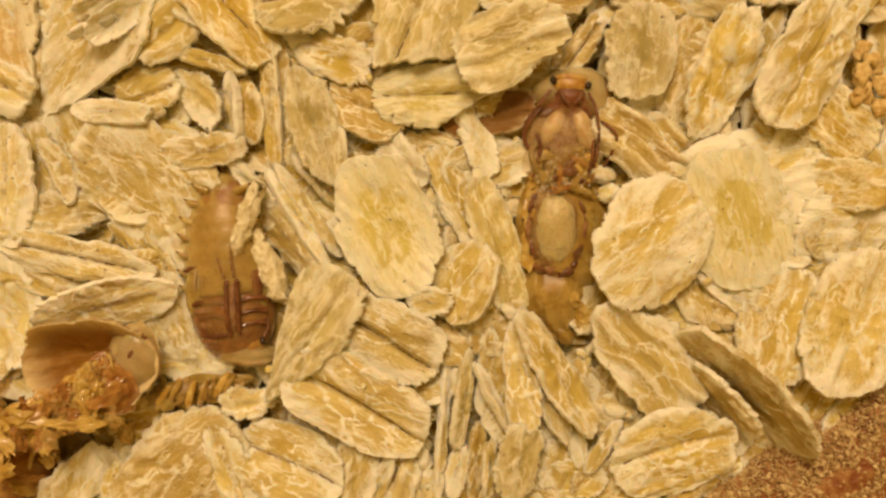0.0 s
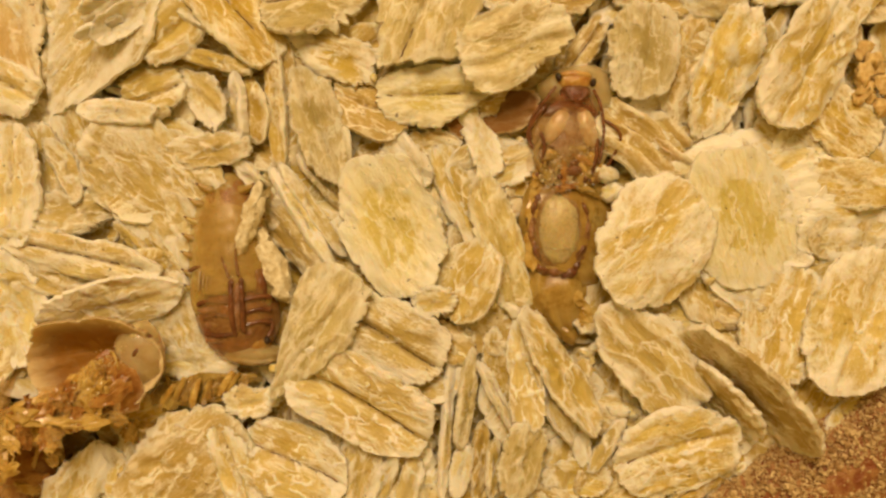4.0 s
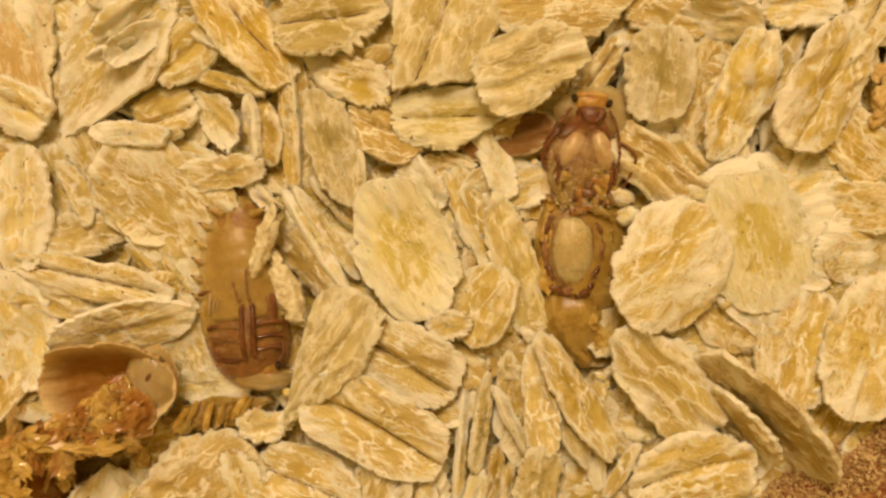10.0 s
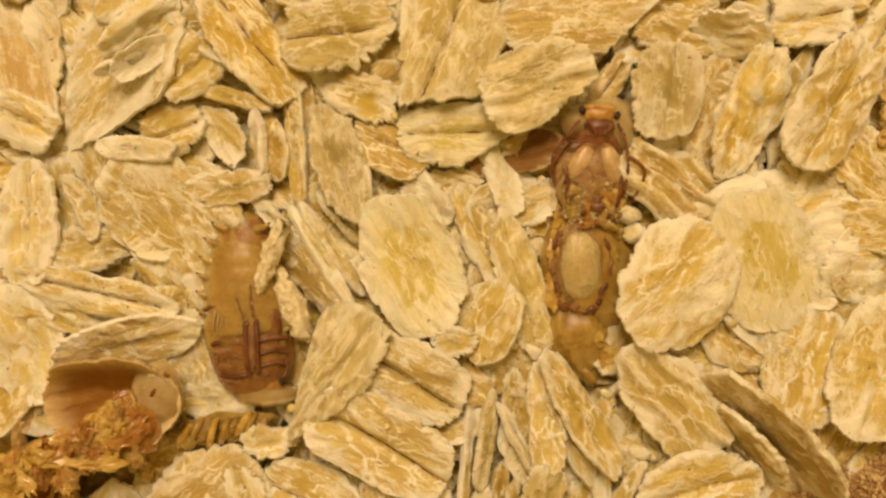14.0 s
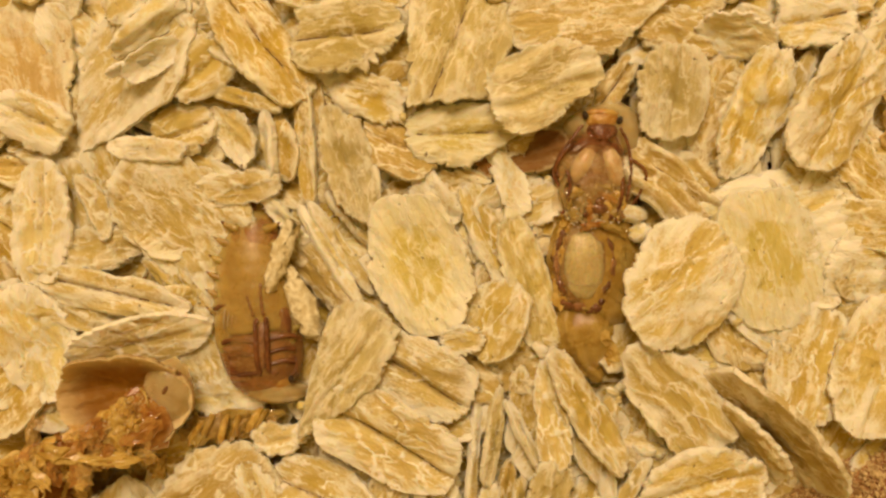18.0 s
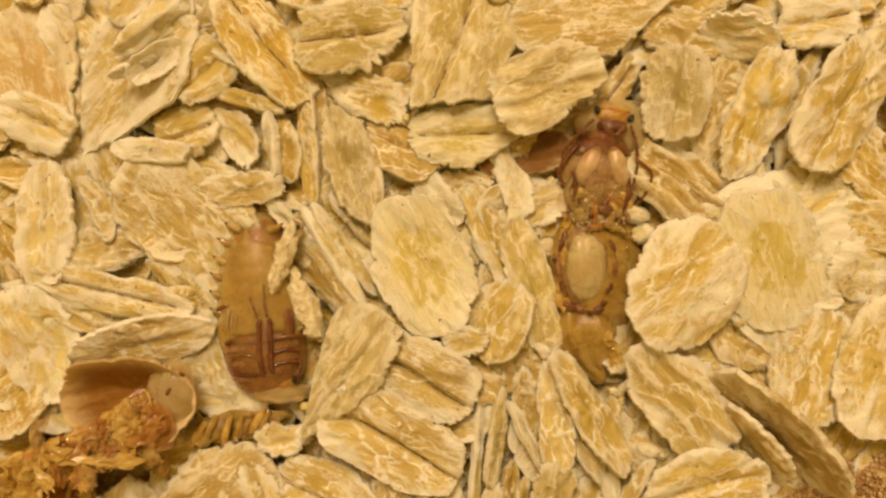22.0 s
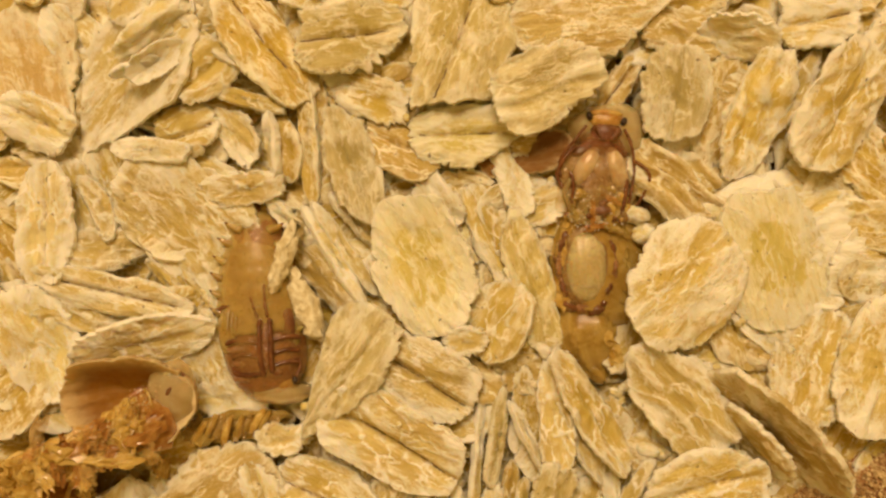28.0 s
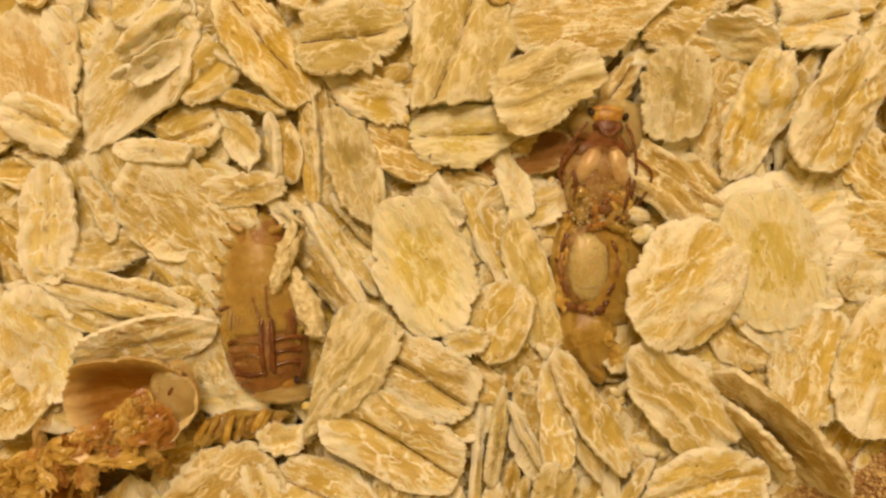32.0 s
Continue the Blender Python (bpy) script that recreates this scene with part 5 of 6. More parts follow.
def corner_shell():
    root = place("shell_fragment", *CORNER, "dark amber broken shell fragments between the oats", "shed skin")
    rng = np.random.default_rng(96)
    part("shell_ring", loft("shell_ring", [(-60, -30, 30, 0, 20), (-20, -6, 42, 4, 30), (20, 20, 40, 4, 28), (46, 40, 22, 0, 16)], HUSK_DARK, 22, 8, 0.06, 97), root)
    for i in range(12):
        part("shell_flake", shard("shell_flake", rng.normal(0, 40), rng.normal(6, 30), 30 + rng.normal(0, 6), rng.uniform(30, 70), rng.uniform(14, 30), rng.uniform(0, 180), (rng.normal(0, 30), rng.normal(0, 25)), (HUSK, VEIL, HUSK_DARK)[i % 3], 400 + i, 0.5), root)
    return root


def dark_fragment():
    root = place("shell_fragment", *DARKSIDE, "dark brown shell fragment half under an oat flake", "shed skin")
    part("shell_ring", loft("shell_ring", [(-58, 8, 26, 0, 16), (-20, 10, 40, 2, 22), (20, 0, 44, 2, 24), (46, -20, 30, 0, 18)], HUSK_DARK, 22, 7, 0.06, 97), root)
    part("shell_flake", shard("shell_flake", 16, -44, 14, 70, 40, 60, (10, 10), HUSK_DARK, 431, 0.4), root)
    part("shell_flake", shard("shell_flake", 34, -6, 26, 60, 24, 80, (20, 10), HUSK_DARK, 432, 0.4), root)
    return root


def bran_crust():
    """The crusted reddish brown piece of dried food at the edge of the bed."""
    root = place("dried_food_piece", *CRUSTED, "reddish brown dried food piece with a grainy tan crust", "food scrap")
    c, s = math.cos(radians(33)), math.sin(radians(33))
    st = []
    for t, w, h in ((-290, 30, 18), (-250, 74, 34), (-160, 104, 48), (-60, 112, 54), (60, 116, 56), (170, 108, 52), (250, 70, 36)):
        st.append((c * t, s * t, w, 0, h))
    part("core", loft("core", st, CORE, 40, 7.0, 0.03, 81), root, "dark red dried flesh")
    rng = np.random.default_rng(82)
    shapes = ([], [])
    for _ in range(22000):
        t, a = rng.uniform(-285, 248), rng.uniform(-0.15, math.pi + 0.15)
        w = np.interp(t, [q for q in (-290, -250, -160, -60, 60, 170, 250)], [30, 74, 104, 112, 116, 108, 70])
        h = np.interp(t, [q for q in (-290, -250, -160, -60, 60, 170, 250)], [18, 34, 48, 54, 56, 52, 36])
        x, y = c * t - s * w * math.cos(a), s * t + c * w * math.cos(a)
        bare = noise.noise(Vector((x * 0.022, y * 0.022, 4.0)))
        if bare > 0.5 and rng.uniform() < 0.8:
            continue
        r = 1.1 + 1.5 * rng.exponential(0.8)
        r = min(r, 9.0)
        p = Vector((x, y, h * math.sin(a))) * 0.03 + Vector((81 * 7.3, 81 * 3.1, 0))
        q = noise.noise_vector(p) * 7 + noise.noise_vector(p * 2.7) * 3.15
        shapes[int(rng.uniform() < 0.66)].append((x + q.x, y + q.y, h * math.sin(a) + q.z + r * 0.3, r))
    part("crust", grains("crust", shapes[0], CRUST, 83), root, "grainy brown crust")["kind"] = "stuff"
    part("crust", grains("crust", shapes[1], CRUST_PALE, 84), root, "grainy tan crust")["kind"] = "stuff"
    return root


def orange_crumb():
    root = place("orange_crumb", *CRUMB, "porous orange tan crumb lying on the oats", "food scrap")
    rng = np.random.default_rng(88)
    for i in range(12):
        part("lump", oval("lump", rng.normal(0, 13), -56 + i * 10 + rng.normal(0, 6), rng.normal(0, 8), rng.uniform(13, 23), rng.uniform(10, 17), rng.uniform(8, 12), rng.uniform(0, 180), ORANGE_CRUST, 8.0, 0.09, 89 + i), root)
    return root


def mealy_lump(x, y, z, line, seed):
    """A knobbly grey-white lump of meal along a line of (x, y, half width)."""
    st = []
    for i in range(len(line) - 1):
        for k in range(4):
            t = k / 4
            q = [line[i][j] * (1 - t) + line[i + 1][j] * t for j in range(3)]
            st.append((q[0], q[1], q[2], 0, q[2] * 0.85))
    st = [(st[0][0], st[0][1], st[0][2] * 0.4, 0, st[0][2] * 0.4)] + st + [(line[-1][0], line[-1][1], line[-1][2] * 0.4, 0, line[-1][2] * 0.4)]
    ob = new("meal_lump", loft("meal_lump", st, MEAL, 22, 9.0, 0.085, seed))
    ob.location = (x * MM, y * MM, z * MM)
    return tagged(ob, "knobbly grey-white lump of oat meal beside a pupa", "oat lump", "meal lumps")


def crumb(x, y, z, r, seed):
    """A small floury crumb of oat."""
    rng = np.random.default_rng(seed)
    me = oval("oat_crumb", 0, 0, 0, r * rng.uniform(1.0, 1.5), r, r * 0.8, rng.uniform(0, 180), OAT["p"], r * 0.35, 1.6 / r, seed, 12)
    ob = new("oat_crumb", me)
    ob.location = (x * MM, y * MM, z * MM)
    return tagged(ob, "small pale floury crumb of oat", "oat crumb", "crumbs on the oats")


resting = resting_pupa()
waking_head, waking_thorax, waking_abdomen = waking_pupa()
shed_skin()
dead_shell()
ribbed_skin()
scrap_skin()
corner_shell()
bran_crust()
orange_crumb()
dark_fragment()
mealy_lump(-14.53, 2.25, 4.0, ((21, 59, 9), (7, 21, 15), (-7, -21, 15), (-21, -59, 9)), 5)
mealy_lump(-13.03, -1.40, 3.2, ((-22, 60, 8), (-8, 21, 19), (7, -21, 24), (23, -60, 13)), 6)
crumb(12.31, 4.43, 2.0, 14, 1076)
crumb(11.98, 3.08, 2.0, 11, 1068)
crumb(6.64, 2.56, 2.2, 10, 942)
crumb(2.76, -4.98, 2.4, 6, 850)
crumb(5.02, -4.73, 3.0, 12, 905)
crumb(-13.02, -9.08, 3.0, 8, 470)
crumb(-5.54, 12.85, 3.2, 6, 650)
crumb(-22.79, -6.37, 5.0, 5, 215)
crumb(19.65, -2.43, 3.5, 7, 1262)
crumb(21.39, -13.64, 3.0, 6, 1300)
crumb(-5.81, -10.04, 4.6, 4, 640)
crumb(3.57, -4.31, 3.0, 5, 870)
crumb(3.89, 8.12, 1.8, 6, 876)
crumb(3.68, 8.29, 1.8, 7, 871)
crumb(5.71, 5.46, 1.8, 8, 919)
crumb(3.85, 6.47, 1.8, 5, 875)
crumb(3.72, 8.12, 1.8, 5, 872)
crumb(5.75, 5.37, 1.8, 9, 920)
crumb(5.42, 7.78, 1.8, 6, 912)
crumb(4.95, 5.75, 1.8, 9, 901)
crumb(5.63, 8.21, 1.8, 8, 917)
crumb(12.19, 4.41, 2.8, 8, 1077)
crumb(11.86, 5.62, 2.8, 16, 1069)
crumb(12.48, 4.29, 2.8, 10, 1084)
crumb(12.56, 4.20, 2.8, 15, 1086)
crumb(12.48, 4.41, 2.8, 11, 1084)
crumb(11.52, -7.40, 2.2, 8, 1058)
crumb(11.05, -8.57, 2.2, 7, 1047)
crumb(10.59, -7.99, 2.2, 9, 1036)
crumb(11.43, -7.52, 2.2, 10, 1056)
crumb(12.19, -6.64, 2.2, 11, 1074)
crumb(10.88, -8.03, 2.2, 9, 1043)
crumb(-1.82, -17.05, 1.8, 10, 741)
crumb(-1.44, -17.73, 1.8, 8, 750)
crumb(-2.41, -14.85, 1.8, 14, 727)
crumb(-1.35, -14.89, 1.8, 10, 752)
crumb(-2.20, -15.82, 1.8, 7, 732)
crumb(-1.18, -17.69, 1.8, 16, 756)
crumb(-1.10, -17.94, 1.8, 7, 758)
crumb(-9.58, 12.15, 3.0, 14, 553)
crumb(-9.37, 12.15, 3.0, 13, 558)
crumb(18.08, -5.97, 3.0, 8, 1220)
crumb(17.33, -5.85, 3.0, 10, 1202)
crumb(18.41, -6.01, 3.0, 7, 1228)
crumb(13.07, -12.31, 2.4, 14, 1096)
crumb(13.40, -12.44, 2.4, 7, 1104)
crumb(14.03, -12.61, 2.4, 9, 1119)
crumb(-6.03, 8.35, 2.0, 8, 641)
crumb(-5.52, 8.14, 2.0, 7, 653)


def motions():
    # the resting pupa barely stirs; the other one lifts its head and wriggles
    walk(resting, [(0.0, pose(-0.01598, -0.00124, 0.00120, 0, 0, 0.0)), (0.5, pose(-0.01601, -0.00130, 0.00120, 0, 0, 0.0)), (1.0, pose(-0.01595, -0.00126, 0.00120, 0, 0, 0.0)), (1.5, pose(-0.01602, -0.00130, 0.00120, 0, 0, 0.0)), (2.0, pose(-0.01597, -0.00127, 0.00120, 0, 0, 0.0)), (2.5, pose(-0.01601, -0.00129, 0.00120, 0, 0, 0.0)), (3.0, pose(-0.01597, -0.00127, 0.00120, 0, 0, 0.0)), (3.5, pose(-0.01598, -0.00127, 0.00120, 0, 0, 0.0)), (5.5, pose(-0.01602, -0.00128, 0.00120, 0, 0, 0.0)), (6.0, pose(-0.01609, -0.00132, 0.00120, 0, 0, 0.0)), (6.5, pose(-0.01605, -0.00130, 0.00120, 0, 0, 0.0)), (7.0, pose(-0.01610, -0.00134, 0.00120, 0, 0, 0.0)), (7.5, pose(-0.01604, -0.00130, 0.00120, 0, 0, 0.0)), (8.0, pose(-0.01613, -0.00134, 0.00120, 0, 0, 0.0)), (8.5, pose(-0.01608, -0.00134, 0.00120, 0, 0, 0.0)), (9.0, pose(-0.01614, -0.00136, 0.00120, 0, 0, 0.0)), (9.5, pose(-0.01615, -0.00137, 0.00120, 0, 0, 0.0)), (10.0, pose(-0.01620, -0.00134, 0.00120, 0, 0, 0.0)), (10.5, pose(-0.01624, -0.00132, 0.00120, 0, 0, 0.0)), (11.0, pose(-0.01623, -0.00135, 0.00120, 0, 0, 0.0)), (11.5, pose(-0.01626, -0.00133, 0.00120, 0, 0, 0.0)), (12.0, pose(-0.01626, -0.00130, 0.00120, 0, 0, 0.0)), (12.5, pose(-0.01626, -0.00134, 0.00120, 0, 0, 0.0)), (13.0, pose(-0.01626, -0.00133, 0.00120, 0, 0, 0.0)), (13.5, pose(-0.01625, -0.00134, 0.00120, 0, 0, 0.0)), (14.0, pose(-0.01627, -0.00135, 0.00120, 0, 0, 0.0)), (14.5, pose(-0.01627, -0.00136, 0.00120, 0, 0, 0.0)), (16.5, pose(-0.01627, -0.00135, 0.00120, 0, 0, 0.0)), (17.0, pose(-0.01627, -0.00134, 0.00120, 0, 0, 0.0)), (17.5, pose(-0.01630, -0.00132, 0.00120, 0, 0, 0.0)), (18.0, pose(-0.01631, -0.00135, 0.00120, 0, 0, 0.0)), (18.5, pose(-0.01629, -0.00135, 0.00120, 0, 0, 0.0)), (19.0, pose(-0.01629, -0.00136, 0.00120, 0, 0, 0.0)), (19.5, pose(-0.01630, -0.00135, 0.00120, 0, 0, 0.0)), (20.0, pose(-0.01631, -0.00133, 0.00120, 0, 0, 0.0)), (20.5, pose(-0.01631, -0.00133, 0.00120, 0, 0, 0.0)), (21.0, pose(-0.01631, -0.00136, 0.00120, 0, 0, 0.0)), (21.5, pose(-0.01630, -0.00135, 0.00120, 0, 0, 0.0)), (22.0, pose(-0.01630, -0.00133, 0.00120, 0, 0, 0.0)), (22.5, pose(-0.01628, -0.00135, 0.00120, 0, 0, 0.0)), (23.0, pose(-0.01629, -0.00135, 0.00120, 0, 0, 0.0)), (23.5, pose(-0.01628, -0.00136, 0.00120, 0, 0, 0.0)), (24.0, pose(-0.01631, -0.00133, 0.00120, 0, 0, 0.0)), (24.5, pose(-0.01629, -0.00133, 0.00120, 0, 0, 0.0)), (25.0, pose(-0.01631, -0.00134, 0.00120, 0, 0, 0.0)), (25.5, pose(-0.01628, -0.00134, 0.00120, 0, 0, 0.0)), (27.5, pose(-0.01630, -0.00135, 0.00120, 0, 0, 0.0)), (28.0, pose(-0.01630, -0.00135, 0.00120, 0, 0, 0.0)), (28.5, pose(-0.01627, -0.00133, 0.00120, 0, 0, 0.0)), (29.0, pose(-0.01630, -0.00136, 0.00120, 0, 0, 0.0)), (29.5, pose(-0.01628, -0.00135, 0.00120, 0, 0, 0.0)), (30.0, pose(-0.01630, -0.00134, 0.00120, 0, 0, 0.0)), (30.5, pose(-0.01630, -0.00135, 0.00120, 0, 0, 0.0)), (31.0, pose(-0.01629, -0.00137, 0.00120, 0, 0, 0.0)), (31.5, pose(-0.01630, -0.00135, 0.00120, 0, 0, 0.0)), (32.0, pose(-0.01627, -0.00135, 0.00120, 0, 0, 0.0))])
    walk(waking_head, [(0.0, pose(0.00000, 0.00000, 0.00000, 0, 0, 0.0)), (0.5, pose(-0.00003, -0.00002, 0.00000, 0, 0, 0.2)), (1.0, pose(0.00020, 0.00016, 0.00000, 0, 0, 0.8)), (1.5, pose(-0.00005, 0.00060, 0.00000, 0, 0, -4.3)), (2.0, pose(-0.00000, 0.00059, 0.00000, 0, 0, -5.1)), (2.5, pose(0.00020, 0.00055, 0.00000, 0, 0, -0.9)), (3.0, pose(0.00034, 0.00055, 0.00000, 0, 0, 0.8)), (3.5, pose(0.00012, 0.00026, 0.00000, 0, 0, -0.0)), (5.5, pose(0.00016, 0.00018, 0.00000, 0, 0, -0.1)), (6.0, pose(0.00018, 0.00017, 0.00000, 0, 0, -0.1)), (6.5, pose(0.00012, 0.00017, 0.00000, 0, 0, -0.1)), (7.0, pose(0.00010, 0.00019, 0.00000, 0, 0, -0.0)), (7.5, pose(0.00019, 0.00021, 0.00000, 0, 0, 0.7)), (8.0, pose(0.00009, 0.00024, 0.00000, 0, 0, -0.1)), (8.5, pose(0.00009, 0.00022, 0.00000, 0, 0, -0.1)), (9.0, pose(0.00011, 0.00025, 0.00000, 0, 0, -0.1)), (9.5, pose(0.00022, 0.00028, 0.00000, 0, 0, 0.7)), (10.0, pose(0.00008, 0.00037, 0.00000, 0, 0, -0.7)), (10.5, pose(0.00008, 0.00040, 0.00000, 0, 0, 0.1)), (11.0, pose(-0.00004, 0.00040, 0.00000, 0, 0, -1.2)), (11.5, pose(0.00011, 0.00041, 0.00000, 0, 0, 0.6)), (12.0, pose(0.00011, 0.00060, 0.00000, 0, 0, -0.2)), (12.5, pose(-0.00006, 0.00069, 0.00000, 0, 0, -4.3)), (13.0, pose(-0.00008, 0.00066, 0.00000, 0, 0, -4.3)), (13.5, pose(-0.00004, 0.00059, 0.00000, 0, 0, -1.2)), (14.0, pose(0.00025, 0.00071, 0.00000, 0, 0, 0.4)), (14.5, pose(0.00007, 0.00045, 0.00000, 0, 0, -0.1)), (16.5, pose(-0.00006, 0.00038, 0.00000, 0, 0, 0.4)), (17.0, pose(0.00010, 0.00035, 0.00000, 0, 0, 2.1)), (17.5, pose(-0.00003, 0.00039, 0.00000, 0, 0, 0.5)), (18.0, pose(0.00006, 0.00039, 0.00000, 0, 0, 1.1)), (18.5, pose(0.00007, 0.00041, 0.00000, 0, 0, 1.3)), (19.0, pose(0.00003, 0.00042, 0.00000, 0, 0, 1.2)), (19.5, pose(0.00005, 0.00043, 0.00000, 0, 0, 0.4)), (20.0, pose(0.00003, 0.00043, 0.00000, 0, 0, 0.3)), (20.5, pose(0.00001, 0.00045, 0.00000, 0, 0, 0.3)), (21.0, pose(0.00018, 0.00059, 0.00000, 0, 0, 0.4)), (21.5, pose(0.00019, 0.00070, 0.00000, 0, 0, -0.4)), (22.0, pose(-0.00001, 0.00082, 0.00000, 0, 0, -5.4)), (22.5, pose(-0.00006, 0.00047, 0.00000, 0, 0, -2.8)), (23.0, pose(0.00009, 0.00035, 0.00000, 0, 0, -1.0)), (23.5, pose(0.00004, 0.00034, 0.00000, 0, 0, -0.9)), (24.0, pose(0.00001, 0.00034, 0.00000, 0, 0, -1.0)), (24.5, pose(-0.00001, 0.00036, 0.00000, 0, 0, -1.0)), (25.0, pose(0.00007, 0.00038, 0.00000, 0, 0, 0.4)), (25.5, pose(-0.00008, 0.00037, 0.00000, 0, 0, -0.4)), (27.5, pose(0.00005, 0.00039, 0.00000, 0, 0, 0.5)), (28.0, pose(-0.00002, 0.00041, 0.00000, 0, 0, -0.3)), (28.5, pose(0.00011, 0.00053, 0.00000, 0, 0, 0.4)), (29.0, pose(0.00001, 0.00051, 0.00000, 0, 0, -0.4)), (29.5, pose(0.00008, 0.00047, 0.00000, 0, 0, 0.3)), (30.0, pose(0.00010, 0.00048, 0.00000, 0, 0, 0.3)), (30.5, pose(0.00013, 0.00046, 0.00000, 0, 0, 0.3)), (31.0, pose(0.00020, 0.00067, 0.00000, 0, 0, 0.2)), (31.5, pose(0.00026, 0.00071, 0.00000, 0, 0, 1.0)), (32.0, pose(0.00019, 0.00079, 0.00000, 0, 0, 0.5))])
    walk(waking_thorax, [(0.0, pose(0.00000, 0.00000, 0.00000, 0, 0, 0.0)), (0.5, pose(-0.00004, -0.00001, 0.00000, 0, 0, 0.0)), (1.0, pose(0.00009, 0.00008, 0.00000, 0, 0, 0.0)), (1.5, pose(0.00001, 0.00008, 0.00000, 0, 0, 0.0)), (2.0, pose(0.00008, 0.00007, 0.00000, 0, 0, 0.0)), (2.5, pose(0.00006, 0.00014, 0.00000, 0, 0, 0.0)), (3.0, pose(0.00019, 0.00011, 0.00000, 0, 0, 0.0)), (3.5, pose(0.00005, 0.00007, 0.00000, 0, 0, 0.0)), (5.5, pose(0.00008, -0.00003, 0.00000, 0, 0, 0.0)), (6.0, pose(0.00009, -0.00005, 0.00000, 0, 0, 0.0)), (6.5, pose(0.00004, -0.00002, 0.00000, 0, 0, 0.0)), (7.0, pose(-0.00001, 0.00001, 0.00000, 0, 0, 0.0)), (7.5, pose(0.00002, 0.00000, 0.00000, 0, 0, 0.0)), (8.0, pose(0.00000, 0.00003, 0.00000, 0, 0, 0.0)), (8.5, pose(-0.00002, 0.00002, 0.00000, 0, 0, 0.0)), (9.0, pose(0.00000, 0.00002, 0.00000, 0, 0, 0.0)), (9.5, pose(0.00004, 0.00003, 0.00000, 0, 0, 0.0)), (10.0, pose(0.00001, 0.00012, 0.00000, 0, 0, 0.0)), (10.5, pose(-0.00005, 0.00015, 0.00000, 0, 0, 0.0)), (11.0, pose(-0.00002, 0.00020, 0.00000, 0, 0, 0.0)), (11.5, pose(-0.00009, 0.00020, 0.00000, 0, 0, 0.0)), (12.0, pose(-0.00006, 0.00021, 0.00000, 0, 0, 0.0)), (12.5, pose(-0.00004, 0.00023, 0.00000, 0, 0, 0.0)), (13.0, pose(-0.00002, 0.00020, 0.00000, 0, 0, 0.0)), (13.5, pose(-0.00005, 0.00024, 0.00000, 0, 0, 0.0)), (14.0, pose(0.00015, 0.00037, 0.00000, 0, 0, 0.0)), (14.5, pose(0.00003, 0.00023, 0.00000, 0, 0, 0.0)), (16.5, pose(-0.00013, 0.00018, 0.00000, 0, 0, 0.0)), (17.0, pose(-0.00014, 0.00017, 0.00000, 0, 0, 0.0)), (17.5, pose(-0.00014, 0.00021, 0.00000, 0, 0, 0.0)), (18.0, pose(-0.00016, 0.00021, 0.00000, 0, 0, 0.0)), (18.5, pose(-0.00014, 0.00019, 0.00000, 0, 0, 0.0)), (19.0, pose(-0.00015, 0.00017, 0.00000, 0, 0, 0.0)), (19.5, pose(-0.00006, 0.00019, 0.00000, 0, 0, 0.0)), (20.0, pose(-0.00011, 0.00019, 0.00000, 0, 0, 0.0)), (20.5, pose(-0.00012, 0.00019, 0.00000, 0, 0, 0.0)), (21.0, pose(-0.00005, 0.00027, 0.00000, 0, 0, 0.0)), (21.5, pose(0.00003, 0.00025, 0.00000, 0, 0, 0.0)), (22.0, pose(0.00003, 0.00021, 0.00000, 0, 0, 0.0)), (22.5, pose(0.00000, 0.00020, 0.00000, 0, 0, 0.0)), (23.0, pose(0.00002, 0.00014, 0.00000, 0, 0, 0.0)), (23.5, pose(0.00003, 0.00013, 0.00000, 0, 0, 0.0)), (24.0, pose(-0.00004, 0.00015, 0.00000, 0, 0, 0.0)), (24.5, pose(-0.00007, 0.00013, 0.00000, 0, 0, 0.0)), (25.0, pose(-0.00014, 0.00012, 0.00000, 0, 0, 0.0)), (25.5, pose(-0.00016, 0.00009, 0.00000, 0, 0, 0.0)), (27.5, pose(-0.00015, 0.00012, 0.00000, 0, 0, 0.0)), (28.0, pose(-0.00014, 0.00014, 0.00000, 0, 0, 0.0)), (28.5, pose(-0.00010, 0.00019, 0.00000, 0, 0, 0.0)), (29.0, pose(-0.00008, 0.00014, 0.00000, 0, 0, 0.0)), (29.5, pose(-0.00006, 0.00015, 0.00000, 0, 0, 0.0)), (30.0, pose(-0.00008, 0.00018, 0.00000, 0, 0, 0.0)), (30.5, pose(-0.00007, 0.00019, 0.00000, 0, 0, 0.0)), (31.0, pose(-0.00003, 0.00027, 0.00000, 0, 0, 0.0)), (31.5, pose(0.00008, 0.00025, 0.00000, 0, 0, 0.0)), (32.0, pose(0.00003, 0.00030, 0.00000, 0, 0, 0.0))])
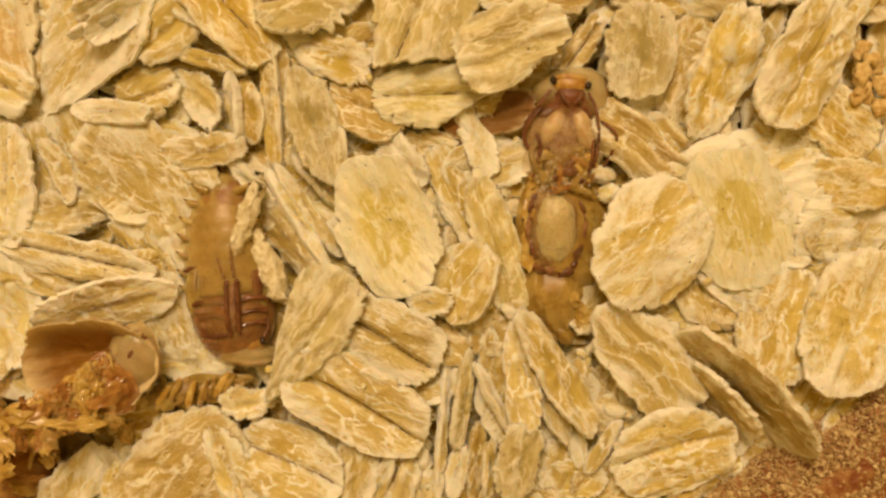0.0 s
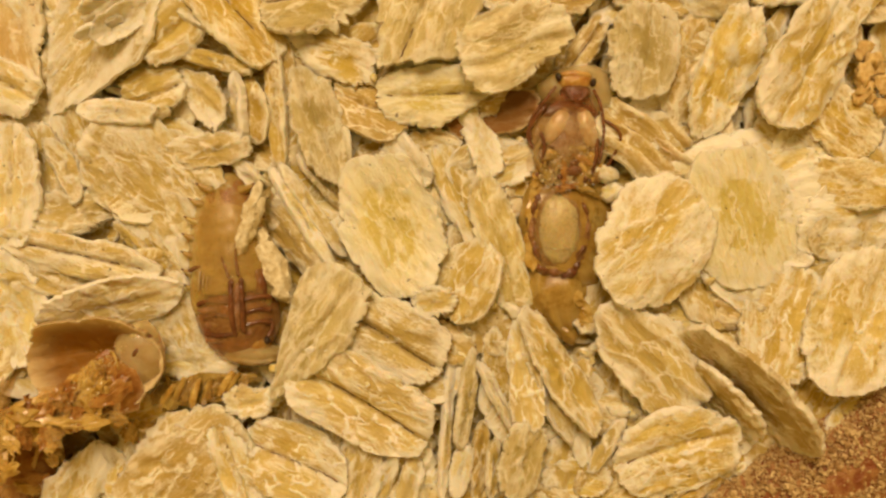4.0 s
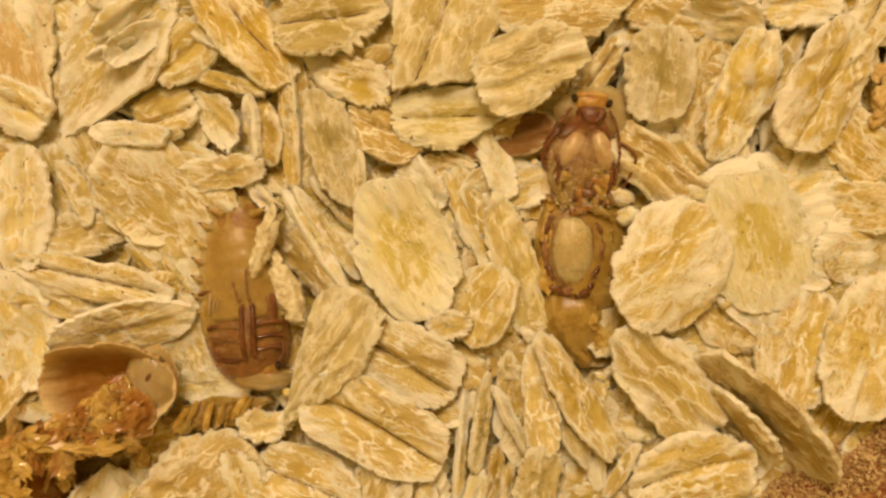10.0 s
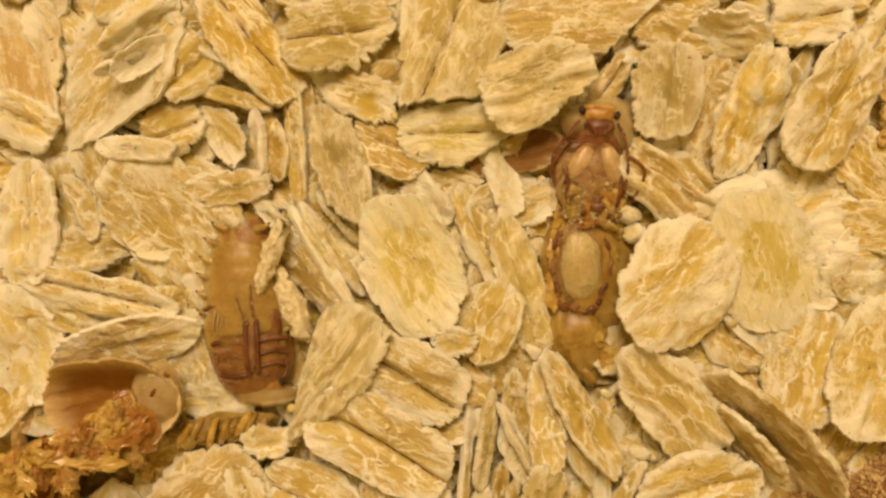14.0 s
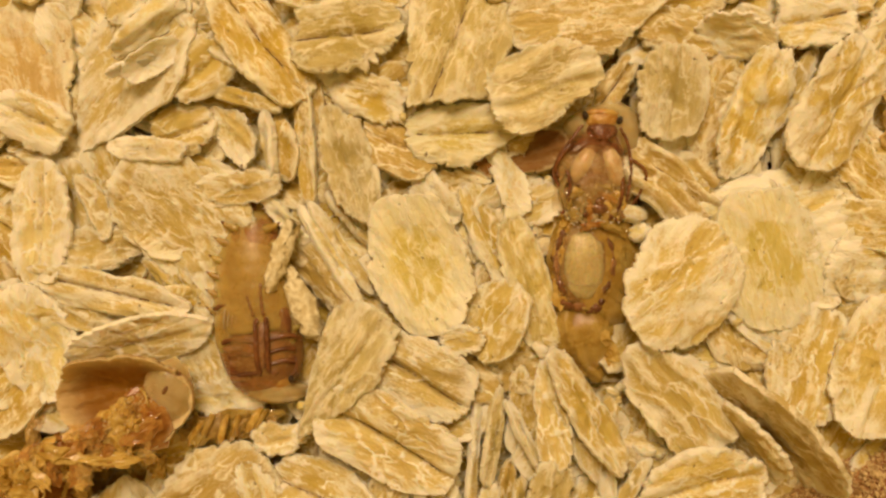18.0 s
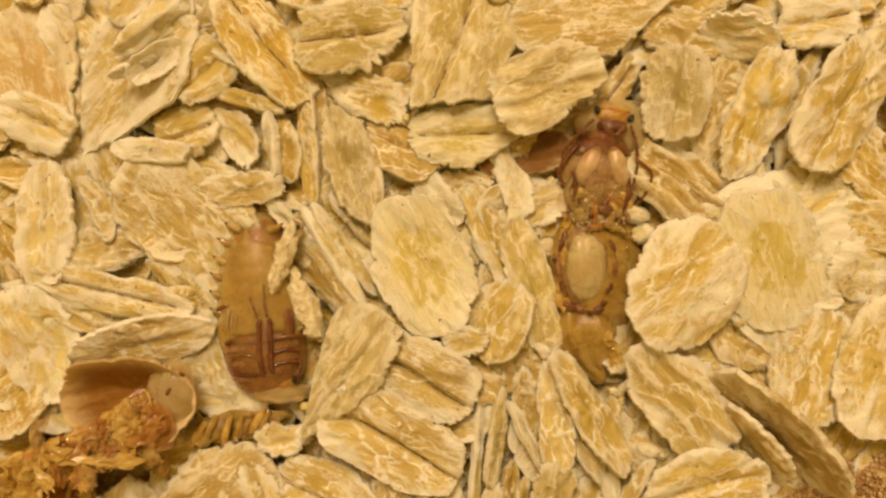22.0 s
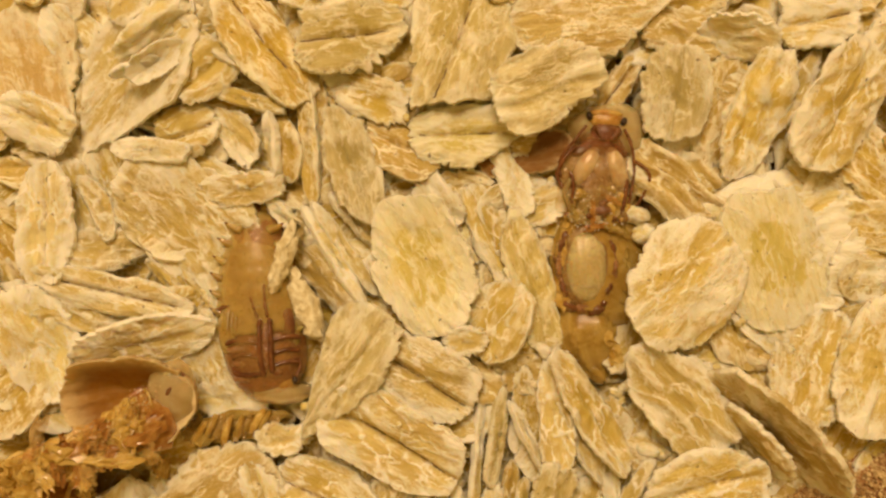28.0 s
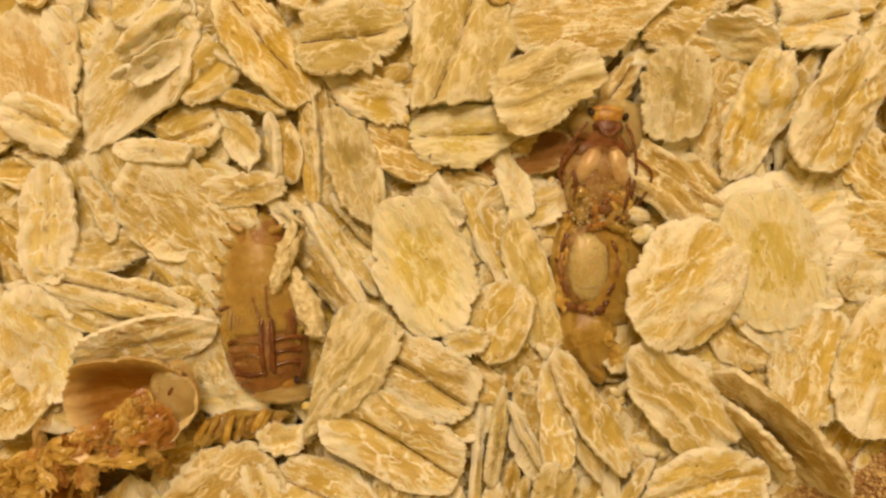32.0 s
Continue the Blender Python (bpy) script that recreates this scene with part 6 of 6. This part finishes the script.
    walk(waking_abdomen, [(0.0, pose(0.00000, 0.00000, 0.00000, 0, 0, 0.0)), (0.5, pose(-0.00003, -0.00004, 0.00000, 0, 0, 0.0)), (1.0, pose(0.00003, -0.00003, 0.00000, 0, 0, 0.0)), (1.5, pose(-0.00013, -0.00006, 0.00000, 0, 0, 0.0)), (2.0, pose(-0.00011, -0.00009, 0.00000, 0, 0, 0.0)), (2.5, pose(-0.00009, -0.00006, 0.00000, 0, 0, 0.0)), (3.0, pose(0.00002, -0.00011, 0.00000, 0, 0, 0.0)), (3.5, pose(-0.00004, -0.00015, 0.00000, 0, 0, 0.0)), (5.5, pose(-0.00001, -0.00014, 0.00000, 0, 0, 0.0)), (6.0, pose(-0.00001, -0.00010, 0.00000, 0, 0, 0.0)), (6.5, pose(-0.00003, -0.00010, 0.00000, 0, 0, 0.0)), (7.0, pose(-0.00006, -0.00009, 0.00000, 0, 0, 0.0)), (7.5, pose(-0.00003, -0.00007, 0.00000, 0, 0, 0.0)), (8.0, pose(-0.00005, -0.00003, 0.00000, 0, 0, 0.0)), (8.5, pose(-0.00010, -0.00003, 0.00000, 0, 0, 0.0)), (9.0, pose(-0.00008, -0.00002, 0.00000, 0, 0, 0.0)), (9.5, pose(-0.00004, -0.00002, 0.00000, 0, 0, 0.0)), (10.0, pose(-0.00014, 0.00010, 0.00000, 0, 0, 0.0)), (10.5, pose(-0.00020, 0.00018, 0.00000, 0, 0, 0.0)), (11.0, pose(-0.00015, 0.00022, 0.00000, 0, 0, 0.0)), (11.5, pose(-0.00022, 0.00021, 0.00000, 0, 0, 0.0)), (12.0, pose(-0.00017, 0.00015, 0.00000, 0, 0, 0.0)), (12.5, pose(-0.00022, 0.00017, 0.00000, 0, 0, 0.0)), (13.0, pose(-0.00021, 0.00014, 0.00000, 0, 0, 0.0)), (13.5, pose(-0.00018, 0.00007, 0.00000, 0, 0, 0.0)), (14.0, pose(-0.00001, 0.00020, 0.00000, 0, 0, 0.0)), (14.5, pose(-0.00011, 0.00017, 0.00000, 0, 0, 0.0)), (16.5, pose(-0.00020, 0.00013, 0.00000, 0, 0, 0.0)), (17.0, pose(-0.00021, 0.00011, 0.00000, 0, 0, 0.0)), (17.5, pose(-0.00023, 0.00015, 0.00000, 0, 0, 0.0)), (18.0, pose(-0.00023, 0.00017, 0.00000, 0, 0, 0.0)), (18.5, pose(-0.00025, 0.00017, 0.00000, 0, 0, 0.0)), (19.0, pose(-0.00026, 0.00013, 0.00000, 0, 0, 0.0)), (19.5, pose(-0.00023, 0.00018, 0.00000, 0, 0, 0.0)), (20.0, pose(-0.00025, 0.00017, 0.00000, 0, 0, 0.0)), (20.5, pose(-0.00025, 0.00018, 0.00000, 0, 0, 0.0)), (21.0, pose(-0.00018, 0.00018, 0.00000, 0, 0, 0.0)), (21.5, pose(-0.00019, 0.00013, 0.00000, 0, 0, 0.0)), (22.0, pose(-0.00029, 0.00012, 0.00000, 0, 0, 0.0)), (22.5, pose(-0.00023, 0.00012, 0.00000, 0, 0, 0.0)), (23.0, pose(-0.00020, 0.00011, 0.00000, 0, 0, 0.0)), (23.5, pose(-0.00020, 0.00009, 0.00000, 0, 0, 0.0)), (24.0, pose(-0.00025, 0.00008, 0.00000, 0, 0, 0.0)), (24.5, pose(-0.00030, 0.00008, 0.00000, 0, 0, 0.0)), (25.0, pose(-0.00033, 0.00008, 0.00000, 0, 0, 0.0)), (25.5, pose(-0.00034, 0.00009, 0.00000, 0, 0, 0.0)), (27.5, pose(-0.00036, 0.00009, 0.00000, 0, 0, 0.0)), (28.0, pose(-0.00030, 0.00010, 0.00000, 0, 0, 0.0)), (28.5, pose(-0.00027, 0.00014, 0.00000, 0, 0, 0.0)), (29.0, pose(-0.00027, 0.00015, 0.00000, 0, 0, 0.0)), (29.5, pose(-0.00026, 0.00014, 0.00000, 0, 0, 0.0)), (30.0, pose(-0.00023, 0.00015, 0.00000, 0, 0, 0.0)), (30.5, pose(-0.00024, 0.00016, 0.00000, 0, 0, 0.0)), (31.0, pose(-0.00020, 0.00016, 0.00000, 0, 0, 0.0)), (31.5, pose(-0.00015, 0.00009, 0.00000, 0, 0, 0.0)), (32.0, pose(-0.00017, 0.00011, 0.00000, 0, 0, 0.0))])


motions()
